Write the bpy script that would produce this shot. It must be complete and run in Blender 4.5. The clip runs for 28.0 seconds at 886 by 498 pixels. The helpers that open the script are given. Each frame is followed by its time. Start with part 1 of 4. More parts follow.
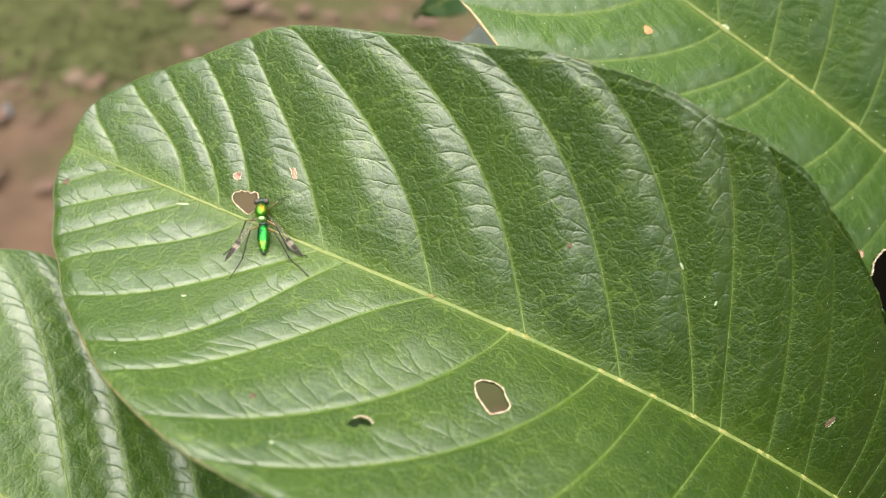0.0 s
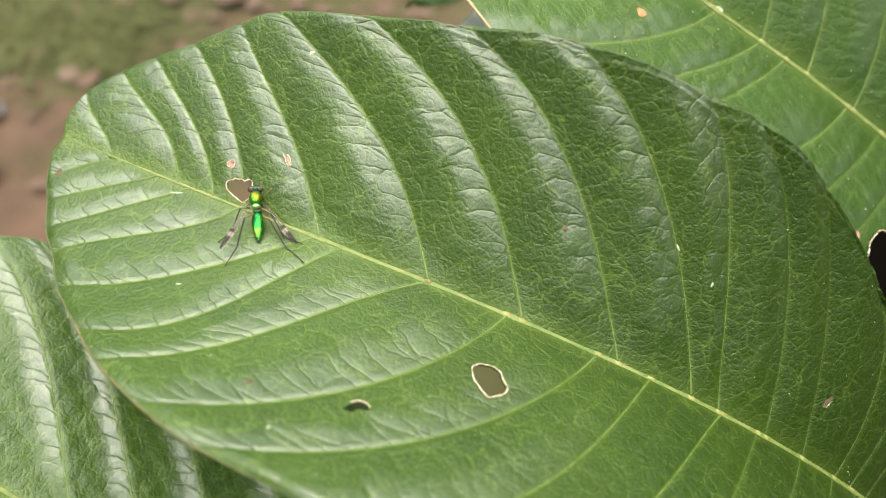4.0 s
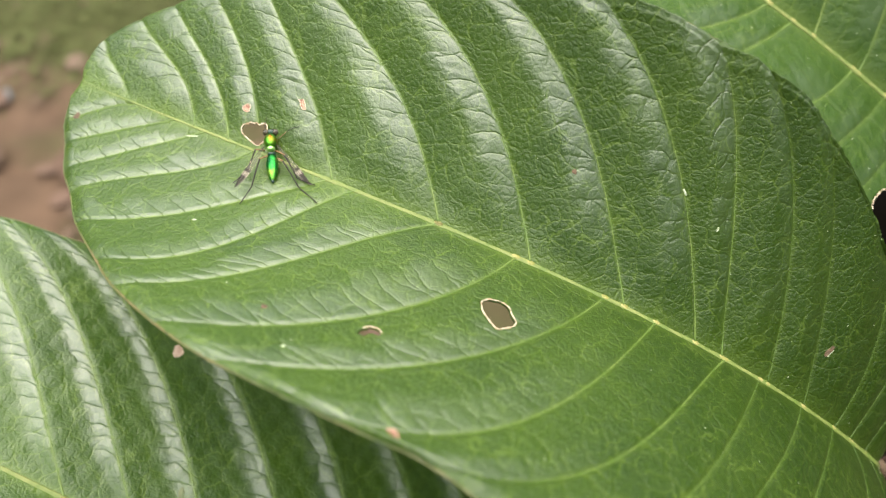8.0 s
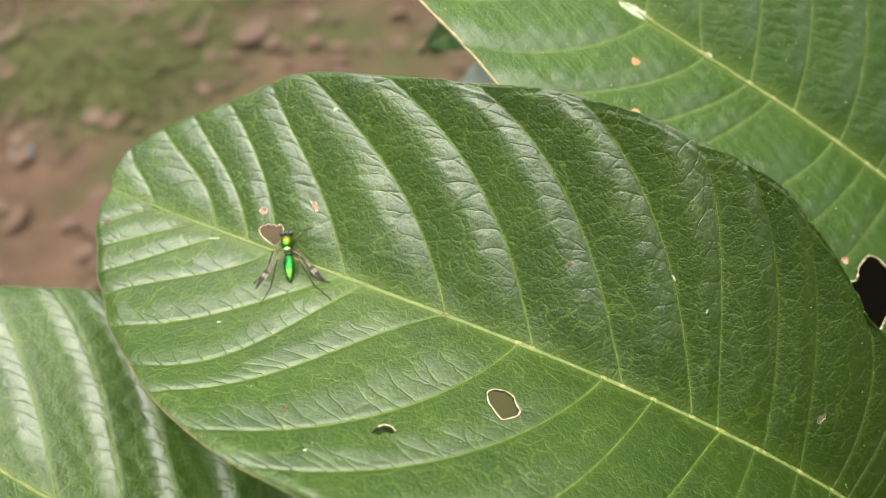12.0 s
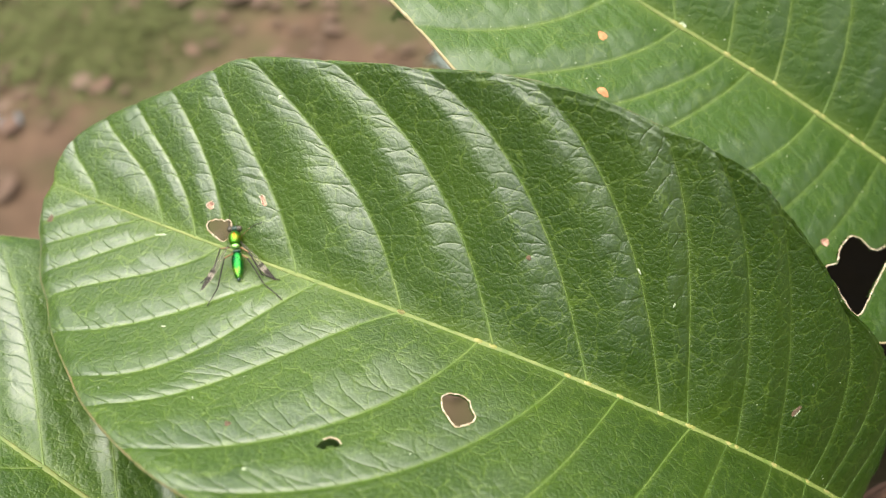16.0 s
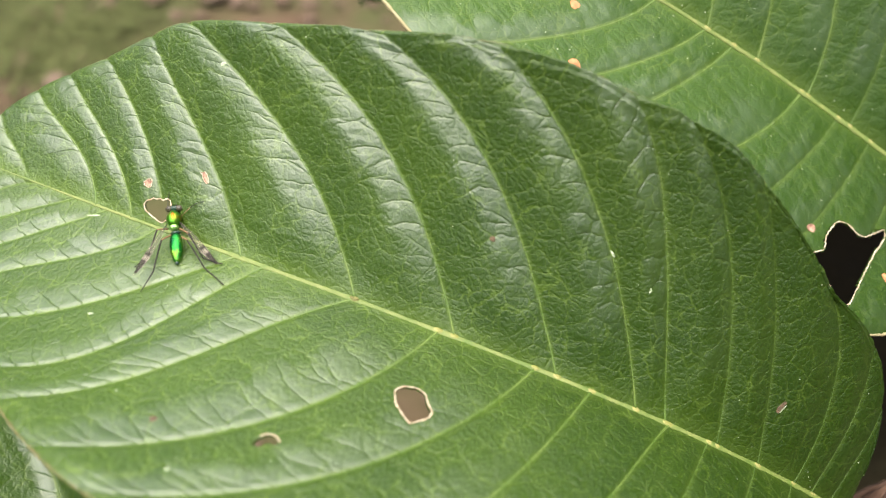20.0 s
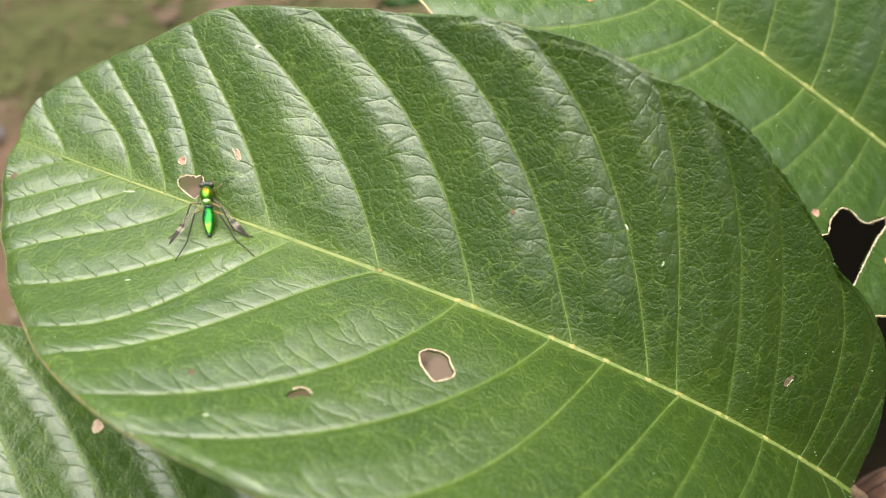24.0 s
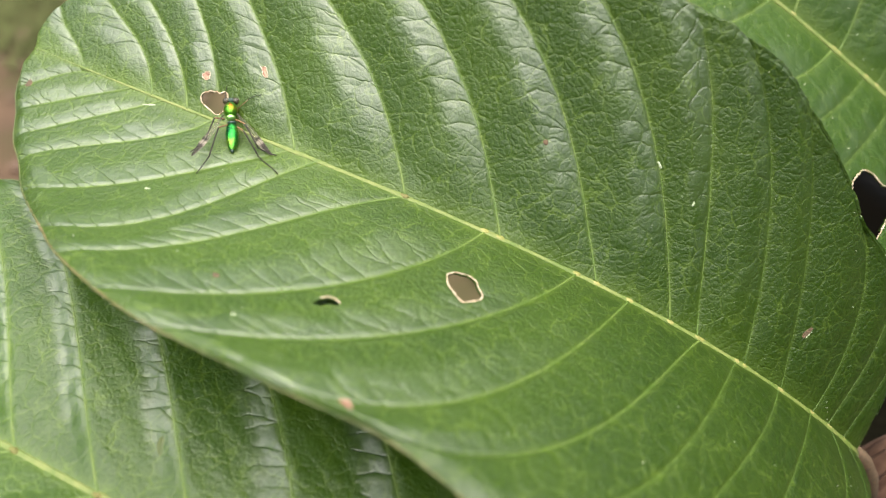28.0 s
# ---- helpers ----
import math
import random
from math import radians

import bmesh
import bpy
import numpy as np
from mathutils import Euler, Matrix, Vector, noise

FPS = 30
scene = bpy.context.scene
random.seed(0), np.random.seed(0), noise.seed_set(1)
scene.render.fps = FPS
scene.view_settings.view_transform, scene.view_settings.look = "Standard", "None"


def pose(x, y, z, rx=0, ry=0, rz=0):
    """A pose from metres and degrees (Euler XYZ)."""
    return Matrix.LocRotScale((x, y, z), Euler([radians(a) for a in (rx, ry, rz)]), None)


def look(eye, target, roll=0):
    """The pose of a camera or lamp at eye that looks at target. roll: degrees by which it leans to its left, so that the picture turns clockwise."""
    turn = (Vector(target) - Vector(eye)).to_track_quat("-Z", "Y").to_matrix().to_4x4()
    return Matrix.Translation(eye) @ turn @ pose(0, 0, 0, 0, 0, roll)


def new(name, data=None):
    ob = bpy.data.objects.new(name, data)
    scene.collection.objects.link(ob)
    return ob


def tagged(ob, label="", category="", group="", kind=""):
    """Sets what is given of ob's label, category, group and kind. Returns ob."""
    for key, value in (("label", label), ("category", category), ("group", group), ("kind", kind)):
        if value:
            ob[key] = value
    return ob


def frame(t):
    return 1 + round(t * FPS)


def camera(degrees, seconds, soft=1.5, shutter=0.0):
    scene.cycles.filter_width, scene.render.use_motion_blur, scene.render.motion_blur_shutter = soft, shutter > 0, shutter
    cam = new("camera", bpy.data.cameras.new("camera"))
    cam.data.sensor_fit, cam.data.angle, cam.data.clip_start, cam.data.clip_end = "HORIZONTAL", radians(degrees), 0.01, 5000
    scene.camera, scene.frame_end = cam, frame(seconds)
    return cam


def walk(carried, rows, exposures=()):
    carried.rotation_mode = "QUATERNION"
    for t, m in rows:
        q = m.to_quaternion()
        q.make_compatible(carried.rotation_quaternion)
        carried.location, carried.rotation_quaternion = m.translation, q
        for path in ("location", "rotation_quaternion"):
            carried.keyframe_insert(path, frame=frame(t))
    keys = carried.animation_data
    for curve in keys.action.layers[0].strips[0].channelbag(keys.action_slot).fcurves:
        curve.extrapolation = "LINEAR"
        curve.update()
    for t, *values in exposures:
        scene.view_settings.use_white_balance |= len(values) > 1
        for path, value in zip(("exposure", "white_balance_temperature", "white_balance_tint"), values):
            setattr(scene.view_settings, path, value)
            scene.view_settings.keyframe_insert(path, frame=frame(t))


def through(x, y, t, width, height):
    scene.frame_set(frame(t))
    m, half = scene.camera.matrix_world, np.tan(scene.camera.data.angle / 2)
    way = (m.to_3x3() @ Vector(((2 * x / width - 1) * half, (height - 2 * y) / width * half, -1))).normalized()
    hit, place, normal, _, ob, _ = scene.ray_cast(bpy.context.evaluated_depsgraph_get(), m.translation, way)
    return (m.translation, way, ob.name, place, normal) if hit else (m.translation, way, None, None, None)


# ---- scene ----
cam = camera(59.9, 28.0, soft=1.3)
cam.data.dof.use_dof = True
cam.data.dof.focus_distance = 0.084
cam.data.dof.aperture_fstop = 20.0
METRES, EYE, TILT, LEAN, TURN = 0.13, 0.35, -50.0, 0.0, 0.0
ROWS = [
    (0.0, 0.0, 0.0, 0.0, 0.0, 0.0, -0.0),
    (0.5, -0.0035, -0.0013, -0.0066, -0.22, 0.38, -0.29),
    (1.0, -0.0066, -0.0099, -0.0168, -0.22, 1.06, -0.52),
    (1.5, -0.0069, -0.009, -0.0114, -0.11, 0.33, -0.23),
    (2.0, -0.0078, -0.0016, -0.008, -0.48, 0.22, 0.27),
    (2.5, -0.008, -0.0001, -0.0061, -0.6, -0.01, 0.22),
    (3.0, -0.0018, 0.0048, -0.004, -0.46, -0.41, 0.66),
    (3.5, 0.0004, 0.0045, -0.0056, -0.22, -0.47, 0.76),
    (5.5, 0.0038, -0.0107, -0.0211, -0.34, -0.07, 0.72),
    (6.0, -0.0028, -0.008, -0.0312, -0.69, -0.16, 0.66),
    (6.5, -0.0047, -0.0108, -0.0309, -0.7, -0.24, 0.44),
    (7.0, -0.0069, -0.0113, -0.0435, -0.58, 0.1, 0.26),
    (7.5, -0.0055, -0.0123, -0.0513, -0.28, 0.24, 0.29),
    (8.0, -0.0069, -0.0099, -0.0584, -0.13, -0.24, -0.21),
    (8.5, -0.0028, -0.0102, -0.0548, -0.12, -0.26, -0.18),
    (9.0, -0.0054, -0.014, -0.0508, -0.07, -0.24, 0.21),
    (9.5, -0.0066, -0.0062, -0.0722, -0.25, -0.22, -0.26),
    (10.0, -0.0055, -0.0177, -0.0762, 0.45, -0.59, -0.46),
    (10.5, -0.009, -0.0422, -0.0853, 1.25, -0.03, -0.9),
    (11.0, -0.0186, -0.0547, -0.0575, 1.09, 0.62, -0.23),
    (11.5, -0.0026, -0.0592, -0.0145, 1.08, 1.41, 1.27),
    (12.0, 0.0042, -0.0582, 0.0004, 1.15, 1.61, 2.16),
    (12.5, 0.0071, -0.0473, 0.0049, 0.72, 1.41, 2.67),
    (14.5, 0.0282, -0.0394, 0.0451, 0.78, -0.38, 4.11),
    (15.0, 0.0257, -0.0359, 0.0388, 0.96, -1.3, 4.02),
    (15.5, 0.037, -0.0297, 0.0419, 1.08, -1.49, 3.66),
    (16.0, 0.0491, -0.0215, 0.0345, 1.51, -1.83, 3.37),
    (16.5, 0.0498, -0.0273, 0.0268, 1.89, -1.69, 3.2),
    (17.0, 0.0563, -0.0222, 0.0293, 1.82, -1.56, 3.32),
    (17.5, 0.0578, -0.0248, 0.0286, 2.06, -1.61, 3.5),
    (18.0, 0.0578, -0.0223, 0.0223, 1.94, -1.43, 3.47),
    (18.5, 0.0544, -0.0237, 0.0181, 1.86, -1.33, 3.28),
    (19.0, 0.047, -0.023, 0.0082, 1.59, -1.22, 3.09),
    (19.5, 0.0464, -0.0262, 0.0058, 1.85, -1.24, 3.19),
    (20.0, 0.0672, 0.0326, 0.0106, 0.28, -1.33, 3.14),
    (20.5, 0.0709, 0.0379, 0.012, 0.22, -1.54, 2.97),
    (21.0, 0.0658, 0.0466, 0.0138, -0.6, -1.49, 2.81),
    (21.5, 0.0734, 0.0515, 0.0133, -0.51, -1.34, 2.94),
    (23.5, 0.0479, 0.0101, -0.0414, 0.4, 0.2, 1.99),
    (24.0, 0.0481, 0.0042, -0.0303, 0.33, 0.56, 2.59),
    (24.5, 0.0419, 0.0186, -0.0649, 0.79, -1.13, 0.09),
    (25.0, 0.0361, 0.0209, -0.0653, 0.27, -0.86, 0.98),
    (25.5, 0.0408, 0.0316, -0.0873, 0.52, -1.14, -0.87),
    (26.0, 0.006, -0.0101, -0.0287, -1.02, 0.23, 0.69),
    (26.5, -0.002, 0.0271, -0.0459, -2.67, -0.32, -0.06),
    (27.0, 0.021, 0.0092, -0.073, -0.62, 0.45, -0.14),
    (27.5, 0.0265, -0.0012, -0.0857, 0.54, -0.01, -0.97),
    (28.0, 0.0087, 0.0156, -0.084, -1.25, 0.16, -0.65),
]
walk(cam, [(t, pose(0, 0, EYE, TILT, LEAN, TURN) @ pose(METRES * x, METRES * y, METRES * z, 90 + pitch, roll, yaw)) for t, x, y, z, yaw, pitch, roll in ROWS],
     [(0.0, 1.8), (3.0, 1.8), (9.0, 1.83), (10.0, 1.77), (11.0, 1.82), (12.0, 1.68), (12.5, 1.7), (14.5, 1.8), (16.0, 1.82), (21.0, 1.87), (24.0, 1.82), (27.0, 1.92), (28.0, 1.83)])

# ---- light ----
world = bpy.data.worlds.new("sky")
scene.world = world
world.use_nodes = True
wn = world.node_tree
sky = wn.nodes.new("ShaderNodeTexSky")
sky.sky_type = "NISHITA"
sky.sun_disc = False
sky.sun_elevation = radians(87)
sky.sun_rotation = radians(0)
sky.air_density, sky.dust_density, sky.ozone_density = 1.0, 6.0, 1.0
wn.links.new(sky.outputs["Color"], wn.nodes["Background"].inputs["Color"])
wn.nodes["Background"].inputs["Strength"].default_value = 0.06
sun = new("sun", bpy.data.lights.new("sun", "SUN"))
sun.data.energy, sun.data.angle, sun.data.color = 2.75, radians(102), (1.0, 0.96, 0.89)
sun.matrix_world = look((-0.12, 0.0, 2.75), (0, 0, 0.3))


# ---- materials ----
class Nodes:
    """A short hand for building one node material."""

    def __init__(self, name):
        self.mat = bpy.data.materials.new(name)
        self.mat.use_nodes = True
        self.tree = self.mat.node_tree
        self.bsdf = self.tree.nodes["Principled BSDF"]
        self.out = self.tree.nodes["Material Output"]

    def add(self, kind, **values):
        node = self.tree.nodes.new(kind)
        for key, value in values.items():
            if key in node.inputs:
                node.inputs[key].default_value = value
        return node

    def link(self, a, b):
        self.tree.links.new(a, b)

    def coords(self, scale):
        tc = self.add("ShaderNodeTexCoord")
        mp = self.add("ShaderNodeMapping")
        mp.inputs["Scale"].default_value = (scale,) * 3
        self.link(tc.outputs["Object"], mp.inputs["Vector"])
        return mp.outputs["Vector"]

    def noise(self, vec, scale, detail=3.0, rough=0.55):
        n = self.add("ShaderNodeTexNoise", Scale=scale, Detail=detail, Roughness=rough)
        self.link(vec, n.inputs["Vector"])
        return n.outputs["Fac"]

    def cells(self, vec, scale, feature="DISTANCE_TO_EDGE"):
        n = self.add("ShaderNodeTexVoronoi", Scale=scale)
        n.feature = feature
        self.link(vec, n.inputs["Vector"])
        return n.outputs["Distance"]

    def ramp(self, fac, *stops):
        n = self.add("ShaderNodeValToRGB")
        e = n.color_ramp.elements
        while len(e) < len(stops):
            e.new(0.5)
        for el, (pos, col) in zip(e, stops):
            el.position = pos
            el.color = (*col, 1) if len(col) == 3 else col
        self.link(fac, n.inputs["Fac"])
        return n.outputs["Color"]

    def mix(self, fac, a, b, mode="MIX"):
        n = self.tree.nodes.new("ShaderNodeMix")
        n.data_type = "RGBA"
        n.blend_type = mode
        for sock, val in ((n.inputs[0], fac), (n.inputs[6], a), (n.inputs[7], b)):
            if isinstance(val, bpy.types.NodeSocket):
                self.link(val, sock)
            elif isinstance(val, (int, float)):
                sock.default_value = val
            else:
                sock.default_value = (*val, 1)
        return n.outputs[2]

    def math(self, op, a, b=0.0):
        n = self.tree.nodes.new("ShaderNodeMath")
        n.operation = op
        for sock, val in ((n.inputs[0], a), (n.inputs[1], b)):
            if isinstance(val, bpy.types.NodeSocket):
                self.link(val, sock)
            else:
                sock.default_value = val
        return n.outputs[0]

    def bump(self, height, strength, distance, normal=None):
        n = self.add("ShaderNodeBump", Strength=strength, Distance=distance)
        self.link(height, n.inputs["Height"])
        if normal is not None:
            self.link(normal, n.inputs["Normal"])
        return n.outputs["Normal"]

    def attr(self, name):
        n = self.add("ShaderNodeAttribute")
        n.attribute_name = name
        return n.outputs["Fac"]


def leaf_material(name, dark, light, vein, gloss=0.42, through=0.18, quilt=0.095, crinkle=0.036, shine=1.1, net=0.5):
    """Waxy green blade: quilted between the small cross veins, netted with veinlets, paler along the veins.
    The attribute "panel" holds, in millimetres, the way across a panel, the way along it, and the share of its width."""
    n = Nodes(name)
    v = n.coords(1000.0)
    warp = n.add("ShaderNodeTexNoise", Scale=0.55, Detail=3.0)
    n.link(v, warp.inputs["Vector"])
    off = n.add("ShaderNodeVectorMath")
    off.operation = "SUBTRACT"
    n.link(warp.outputs["Color"], off.inputs[0])
    off.inputs[1].default_value = (0.5, 0.5, 0.5)

    def warped(source, amount):
        vm = n.add("ShaderNodeVectorMath")
        vm.operation = "MULTIPLY_ADD"
        n.link(off.outputs["Vector"], vm.inputs[0])
        vm.inputs[1].default_value = amount
        n.link(source, vm.inputs[2])
        return vm.outputs["Vector"]

    panel = n.add("ShaderNodeAttribute")
    panel.attribute_name = "panel"
    split = n.add("ShaderNodeSeparateXYZ")
    n.link(panel.outputs["Vector"], split.inputs[0])
    share = split.outputs["Z"]
    stretch = n.add("ShaderNodeMapping")
    stretch.inputs["Scale"].default_value = (0.10, 0.45, 0.0)
    n.link(warped(panel.outputs["Vector"], (2.2, 1.0, 0.0)), stretch.inputs["Vector"])

    def cell(feature, vec, scale):
        t = n.add("ShaderNodeTexVoronoi", Scale=scale)
        t.voronoi_dimensions = "2D" if vec == stretch.outputs["Vector"] else "3D"
        t.feature = feature
        n.link(vec, t.inputs["Vector"])
        return t

    tert = cell("DISTANCE_TO_EDGE", stretch.outputs["Vector"], 1.0).outputs["Distance"]
    own = cell("F1", stretch.outputs["Vector"], 1.0)
    own_rnd = n.add("ShaderNodeSeparateXYZ")
    n.link(own.outputs["Color"], own_rnd.inputs[0])
    place = n.add("ShaderNodeVectorMath")
    place.operation = "SUBTRACT"
    n.link(stretch.outputs["Vector"], place.inputs[0])
    n.link(own.outputs["Position"], place.inputs[1])
    local = n.add("ShaderNodeSeparateXYZ")
    n.link(place.outputs["Vector"], local.inputs[0])
    net_vec = warped(v, (0.9, 0.9, 0.9))
    branch = cell("DISTANCE_TO_EDGE", warped(v, (1.6, 1.6, 1.6)), 0.40).outputs["Distance"]
    quat = cell("DISTANCE_TO_EDGE", net_vec, 1.35).outputs["Distance"]
    fine = n.noise(v, 2.4, 2.0, 0.6)
    grain = n.noise(v, 5.5, 1.0, 0.5)

    mott = n.noise(v, 0.10, 4.0)
    base = n.mix(n.ramp(mott, (0.32, (0, 0, 0)), (0.68, (1, 1, 1))), dark, light)
    base = n.mix(n.math("MULTIPLY", n.ramp(fine, (0.4, (0, 0, 0)), (0.62, (1, 1, 1))), 0.5), base, light)
    # shade over the stalk end, painted as a darker base colour
    base = n.mix(n.math("MULTIPLY", n.attr("stalk_shade"), 0.9), base, tuple(0.55 * c for c in dark))
    patchy = n.ramp(n.noise(v, 0.3, 3.0), (0.36, (0.2, 0.2, 0.2)), (0.62, (1, 1, 1)))
    patchy = n.math("MULTIPLY", patchy, n.math("SUBTRACT", 0.95, n.math("MULTIPLY", n.attr("stalk_shade"), 0.65)))
    tert_line = n.math("MULTIPLY", n.ramp(branch, (0.0, (1, 1, 1)), (0.022, (0.6, 0.6, 0.6)), (0.04, (0, 0, 0))), patchy)
    quat_line = n.math("MULTIPLY", n.ramp(quat, (0.0, (1, 1, 1)), (0.07, (0, 0, 0))), n.math("ADD", n.math("MULTIPLY", patchy, 0.75), 0.15))
    base = n.mix(n.math("MULTIPLY", tert_line, 1.3 * net), base, vein)
    base = n.mix(n.math("MULTIPLY", quat_line, 0.75 * net), base, vein)
    base = n.mix(n.math("MULTIPLY", n.attr("vein"), n.math("SUBTRACT", 0.45, n.math("MULTIPLY", n.attr("stalk_shade"), 0.32))), base, vein)
    n.link(base, n.bsdf.inputs["Base Color"])

    # relief in millimetres: quilted cells, highest beside the far vein, then the crinkle of the veinlet net
    jag = n.math("ADD", share, n.math("MULTIPLY", n.math("SUBTRACT", own_rnd.outputs[1], 0.5), 0.3))
    facet = n.math("MULTIPLY", n.attr("facet"), n.ramp(jag, (0.47, (0, 0, 0)), (0.72, (1, 1, 1))))
    dome = n.ramp(tert, (0.0, (0, 0, 0)), (0.06, (0.6, 0.6, 0.6)), (0.30, (1, 1, 1)))
    deep = n.math("MULTIPLY", facet, 1.1 * quilt)
    tilt = n.math("MULTIPLY", n.math("SUBTRACT", own_rnd.outputs[0], 0.2), local.outputs["Y"])
    h = n.math("MULTIPLY", n.math("ADD", dome, n.math("MULTIPLY", tilt, 0.9)), deep)
    crumb = n.math("ADD", n.math("MULTIPLY", n.ramp(quat, (0.0, (0, 0, 0)), (0.2, (0.85, 0.85, 0.85)), (0.4, (1, 1, 1))), 1.0), n.math("MULTIPLY", fine, 2.6))
    crumb = n.math("ADD", crumb, n.math("ADD", n.math("MULTIPLY", grain, 1.4), n.math("MULTIPLY", n.ramp(branch, (0.0, (0, 0, 0)), (0.06, (0.6, 0.6, 0.6)), (0.25, (1, 1, 1))), 1.4)))
    crumb = n.math("MULTIPLY", crumb, n.math("SUBTRACT", crinkle, n.math("MULTIPLY", facet, 0.55 * crinkle)))
    n.link(n.bump(n.math("ADD", h, crumb), 1.0, 0.001), n.bsdf.inputs["Normal"])
    rough = n.ramp(n.noise(v, 0.5, 3.0), (0.3, (gloss - 0.05,) * 3), (0.7, (gloss + 0.08,) * 3))
    n.link(rough, n.bsdf.inputs["Roughness"])
    n.bsdf.inputs["IOR"].default_value = 1.5
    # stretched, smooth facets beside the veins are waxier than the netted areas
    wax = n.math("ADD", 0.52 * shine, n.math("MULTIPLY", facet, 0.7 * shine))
    # gloss drops with the same painted shade towards the stalk
    n.link(n.math("MULTIPLY", wax, n.math("SUBTRACT", 1.0, n.math("MULTIPLY", n.attr("stalk_shade"), 0.55))), n.bsdf.inputs["Specular IOR Level"])
    tr = n.add("ShaderNodeBsdfTranslucent")
    n.link(n.mix(0.5, base, (0.25, 0.42, 0.04)), tr.inputs["Color"])
    ms = n.add("ShaderNodeMixShader", Fac=through)
    n.link(n.bsdf.outputs[0], ms.inputs[1])
    n.link(tr.outputs[0], ms.inputs[2])
    n.link(ms.outputs[0], n.out.inputs["Surface"])
    return n.mat


def plain_material(name, a, b, rough=0.5, scale=1.0, metal=0.0, bump=0.4):
    """Two mottled tones with a fine relief, sizes in millimetres."""
    n = Nodes(name)
    v = n.coords(1000.0)
    f = n.noise(v, scale, 4.0)
    n.link(n.mix(n.ramp(f, (0.35, (0, 0, 0)), (0.65, (1, 1, 1))), a, b), n.bsdf.inputs["Base Color"])
    n.link(n.bump(n.noise(v, scale * 4, 2.0), bump, 0.0001), n.bsdf.inputs["Normal"])
    n.bsdf.inputs["Roughness"].default_value = rough
    n.bsdf.inputs["Metallic"].default_value = metal
    return n.mat


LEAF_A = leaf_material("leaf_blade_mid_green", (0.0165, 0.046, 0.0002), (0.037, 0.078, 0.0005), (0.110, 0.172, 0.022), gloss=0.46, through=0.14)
LEAF_B = leaf_material("leaf_blade_deep_green", (0.016, 0.048, 0.0004), (0.036, 0.082, 0.001), (0.115, 0.18, 0.02), gloss=0.43, quilt=0.09, crinkle=0.028, shine=1.1, net=0.42)
LEAF_C = leaf_material("leaf_blade_old_green", (0.018, 0.052, 0.001), (0.034, 0.080, 0.002), (0.12, 0.17, 0.025), gloss=0.5, through=0.05, quilt=0.02, crinkle=0.026, shine=0.75, net=0.3)
VEIN = plain_material("yellow_green_midrib", (0.070, 0.115, 0.012), (0.145, 0.170, 0.04), 0.6, 0.5)
NODE = plain_material("cream_vein_node", (0.17, 0.175, 0.035), (0.26, 0.24, 0.08), 0.6, 0.8)
VEIN_SIDE = plain_material("pale_green_vein", (0.06, 0.115, 0.014), (0.115, 0.165, 0.032), 0.55, 0.5)
VEIN_FAINT = plain_material("dull_green_vein", (0.035, 0.075, 0.006), (0.06, 0.105, 0.014), 0.6, 0.5)
RIM = plain_material("dry_leaf_rim", (0.36, 0.25, 0.15), (0.66, 0.56, 0.42), 0.7, 1.5)
EDGE = plain_material("leaf_edge_pale_brown", (0.035, 0.07, 0.008), (0.13, 0.105, 0.04), 0.55, 0.12)
EDGE_C = plain_material("leaf_edge_yellow", (0.24, 0.21, 0.09), (0.36, 0.29, 0.17), 0.7, 0.9)
SPOT_PINK = plain_material("dry_pink_spot", (0.13, 0.05, 0.03), (0.38, 0.24, 0.16), 0.8, 2.2)
SPOT_PALE = plain_material("pale_dry_spot", (0.30, 0.19, 0.12), (0.50, 0.38, 0.28), 0.8, 2.2)
SPOT_ORANGE = plain_material("rust_orange_spot", (0.36, 0.13, 0.05), (0.50, 0.23, 0.10), 0.85, 1.6)
SPOT_BROWN = plain_material("brown_speck", (0.055, 0.036, 0.018), (0.10, 0.062, 0.03), 0.8, 2.0)
SPOT_WHITE = plain_material("white_scurf", (0.20, 0.26, 0.13), (0.38, 0.42, 0.30), 0.8, 2.0)


# ---- leaf building ----
def mesh_part(name, verts, faces, material, parent=None, label="", smooth=True):
    me = bpy.data.meshes.new(name)
    me.from_pydata([tuple(p) for p in verts], [], [tuple(f) for f in faces])
    me.materials.append(material)
    if smooth:
        me.polygons.foreach_set("use_smooth", [True] * len(me.polygons))
    me.update()
    ob = new(name, me)
    ob.parent = parent
    if label:
        ob["label"] = label
    return ob


def tube_data(path, radii, sides=8, flat=1.0):
    """Vertices and faces of a closed tapering tube along a path, in the path's own units."""
    path = np.asarray(path, float)
    tang = np.gradient(path, axis=0)
    tang /= np.linalg.norm(tang, axis=1)[:, None] + 1e-12
    ref = np.array([0.0, 0.0, 1.0])
    verts, faces = [], []
    for p, t, r in zip(path, tang, radii):
        side = np.cross(t, ref)
        if np.linalg.norm(side) < 1e-4:
            side = np.cross(t, np.array([1.0, 0.0, 0.0]))
        side /= np.linalg.norm(side)
        up = np.cross(side, t)
        for k in range(sides):
            a = 2 * math.pi * k / sides
            verts.append(p + r * (math.cos(a) * side + flat * math.sin(a) * up))
    n = len(path)
    for i in range(n - 1):
        for k in range(sides):
            a, b = i * sides + k, i * sides + (k + 1) % sides
            faces.append((a, b, b + sides, a + sides))
    faces.append(tuple(range(sides))[::-1])
    faces.append(tuple((n - 1) * sides + k for k in range(sides)))
    return verts, faces


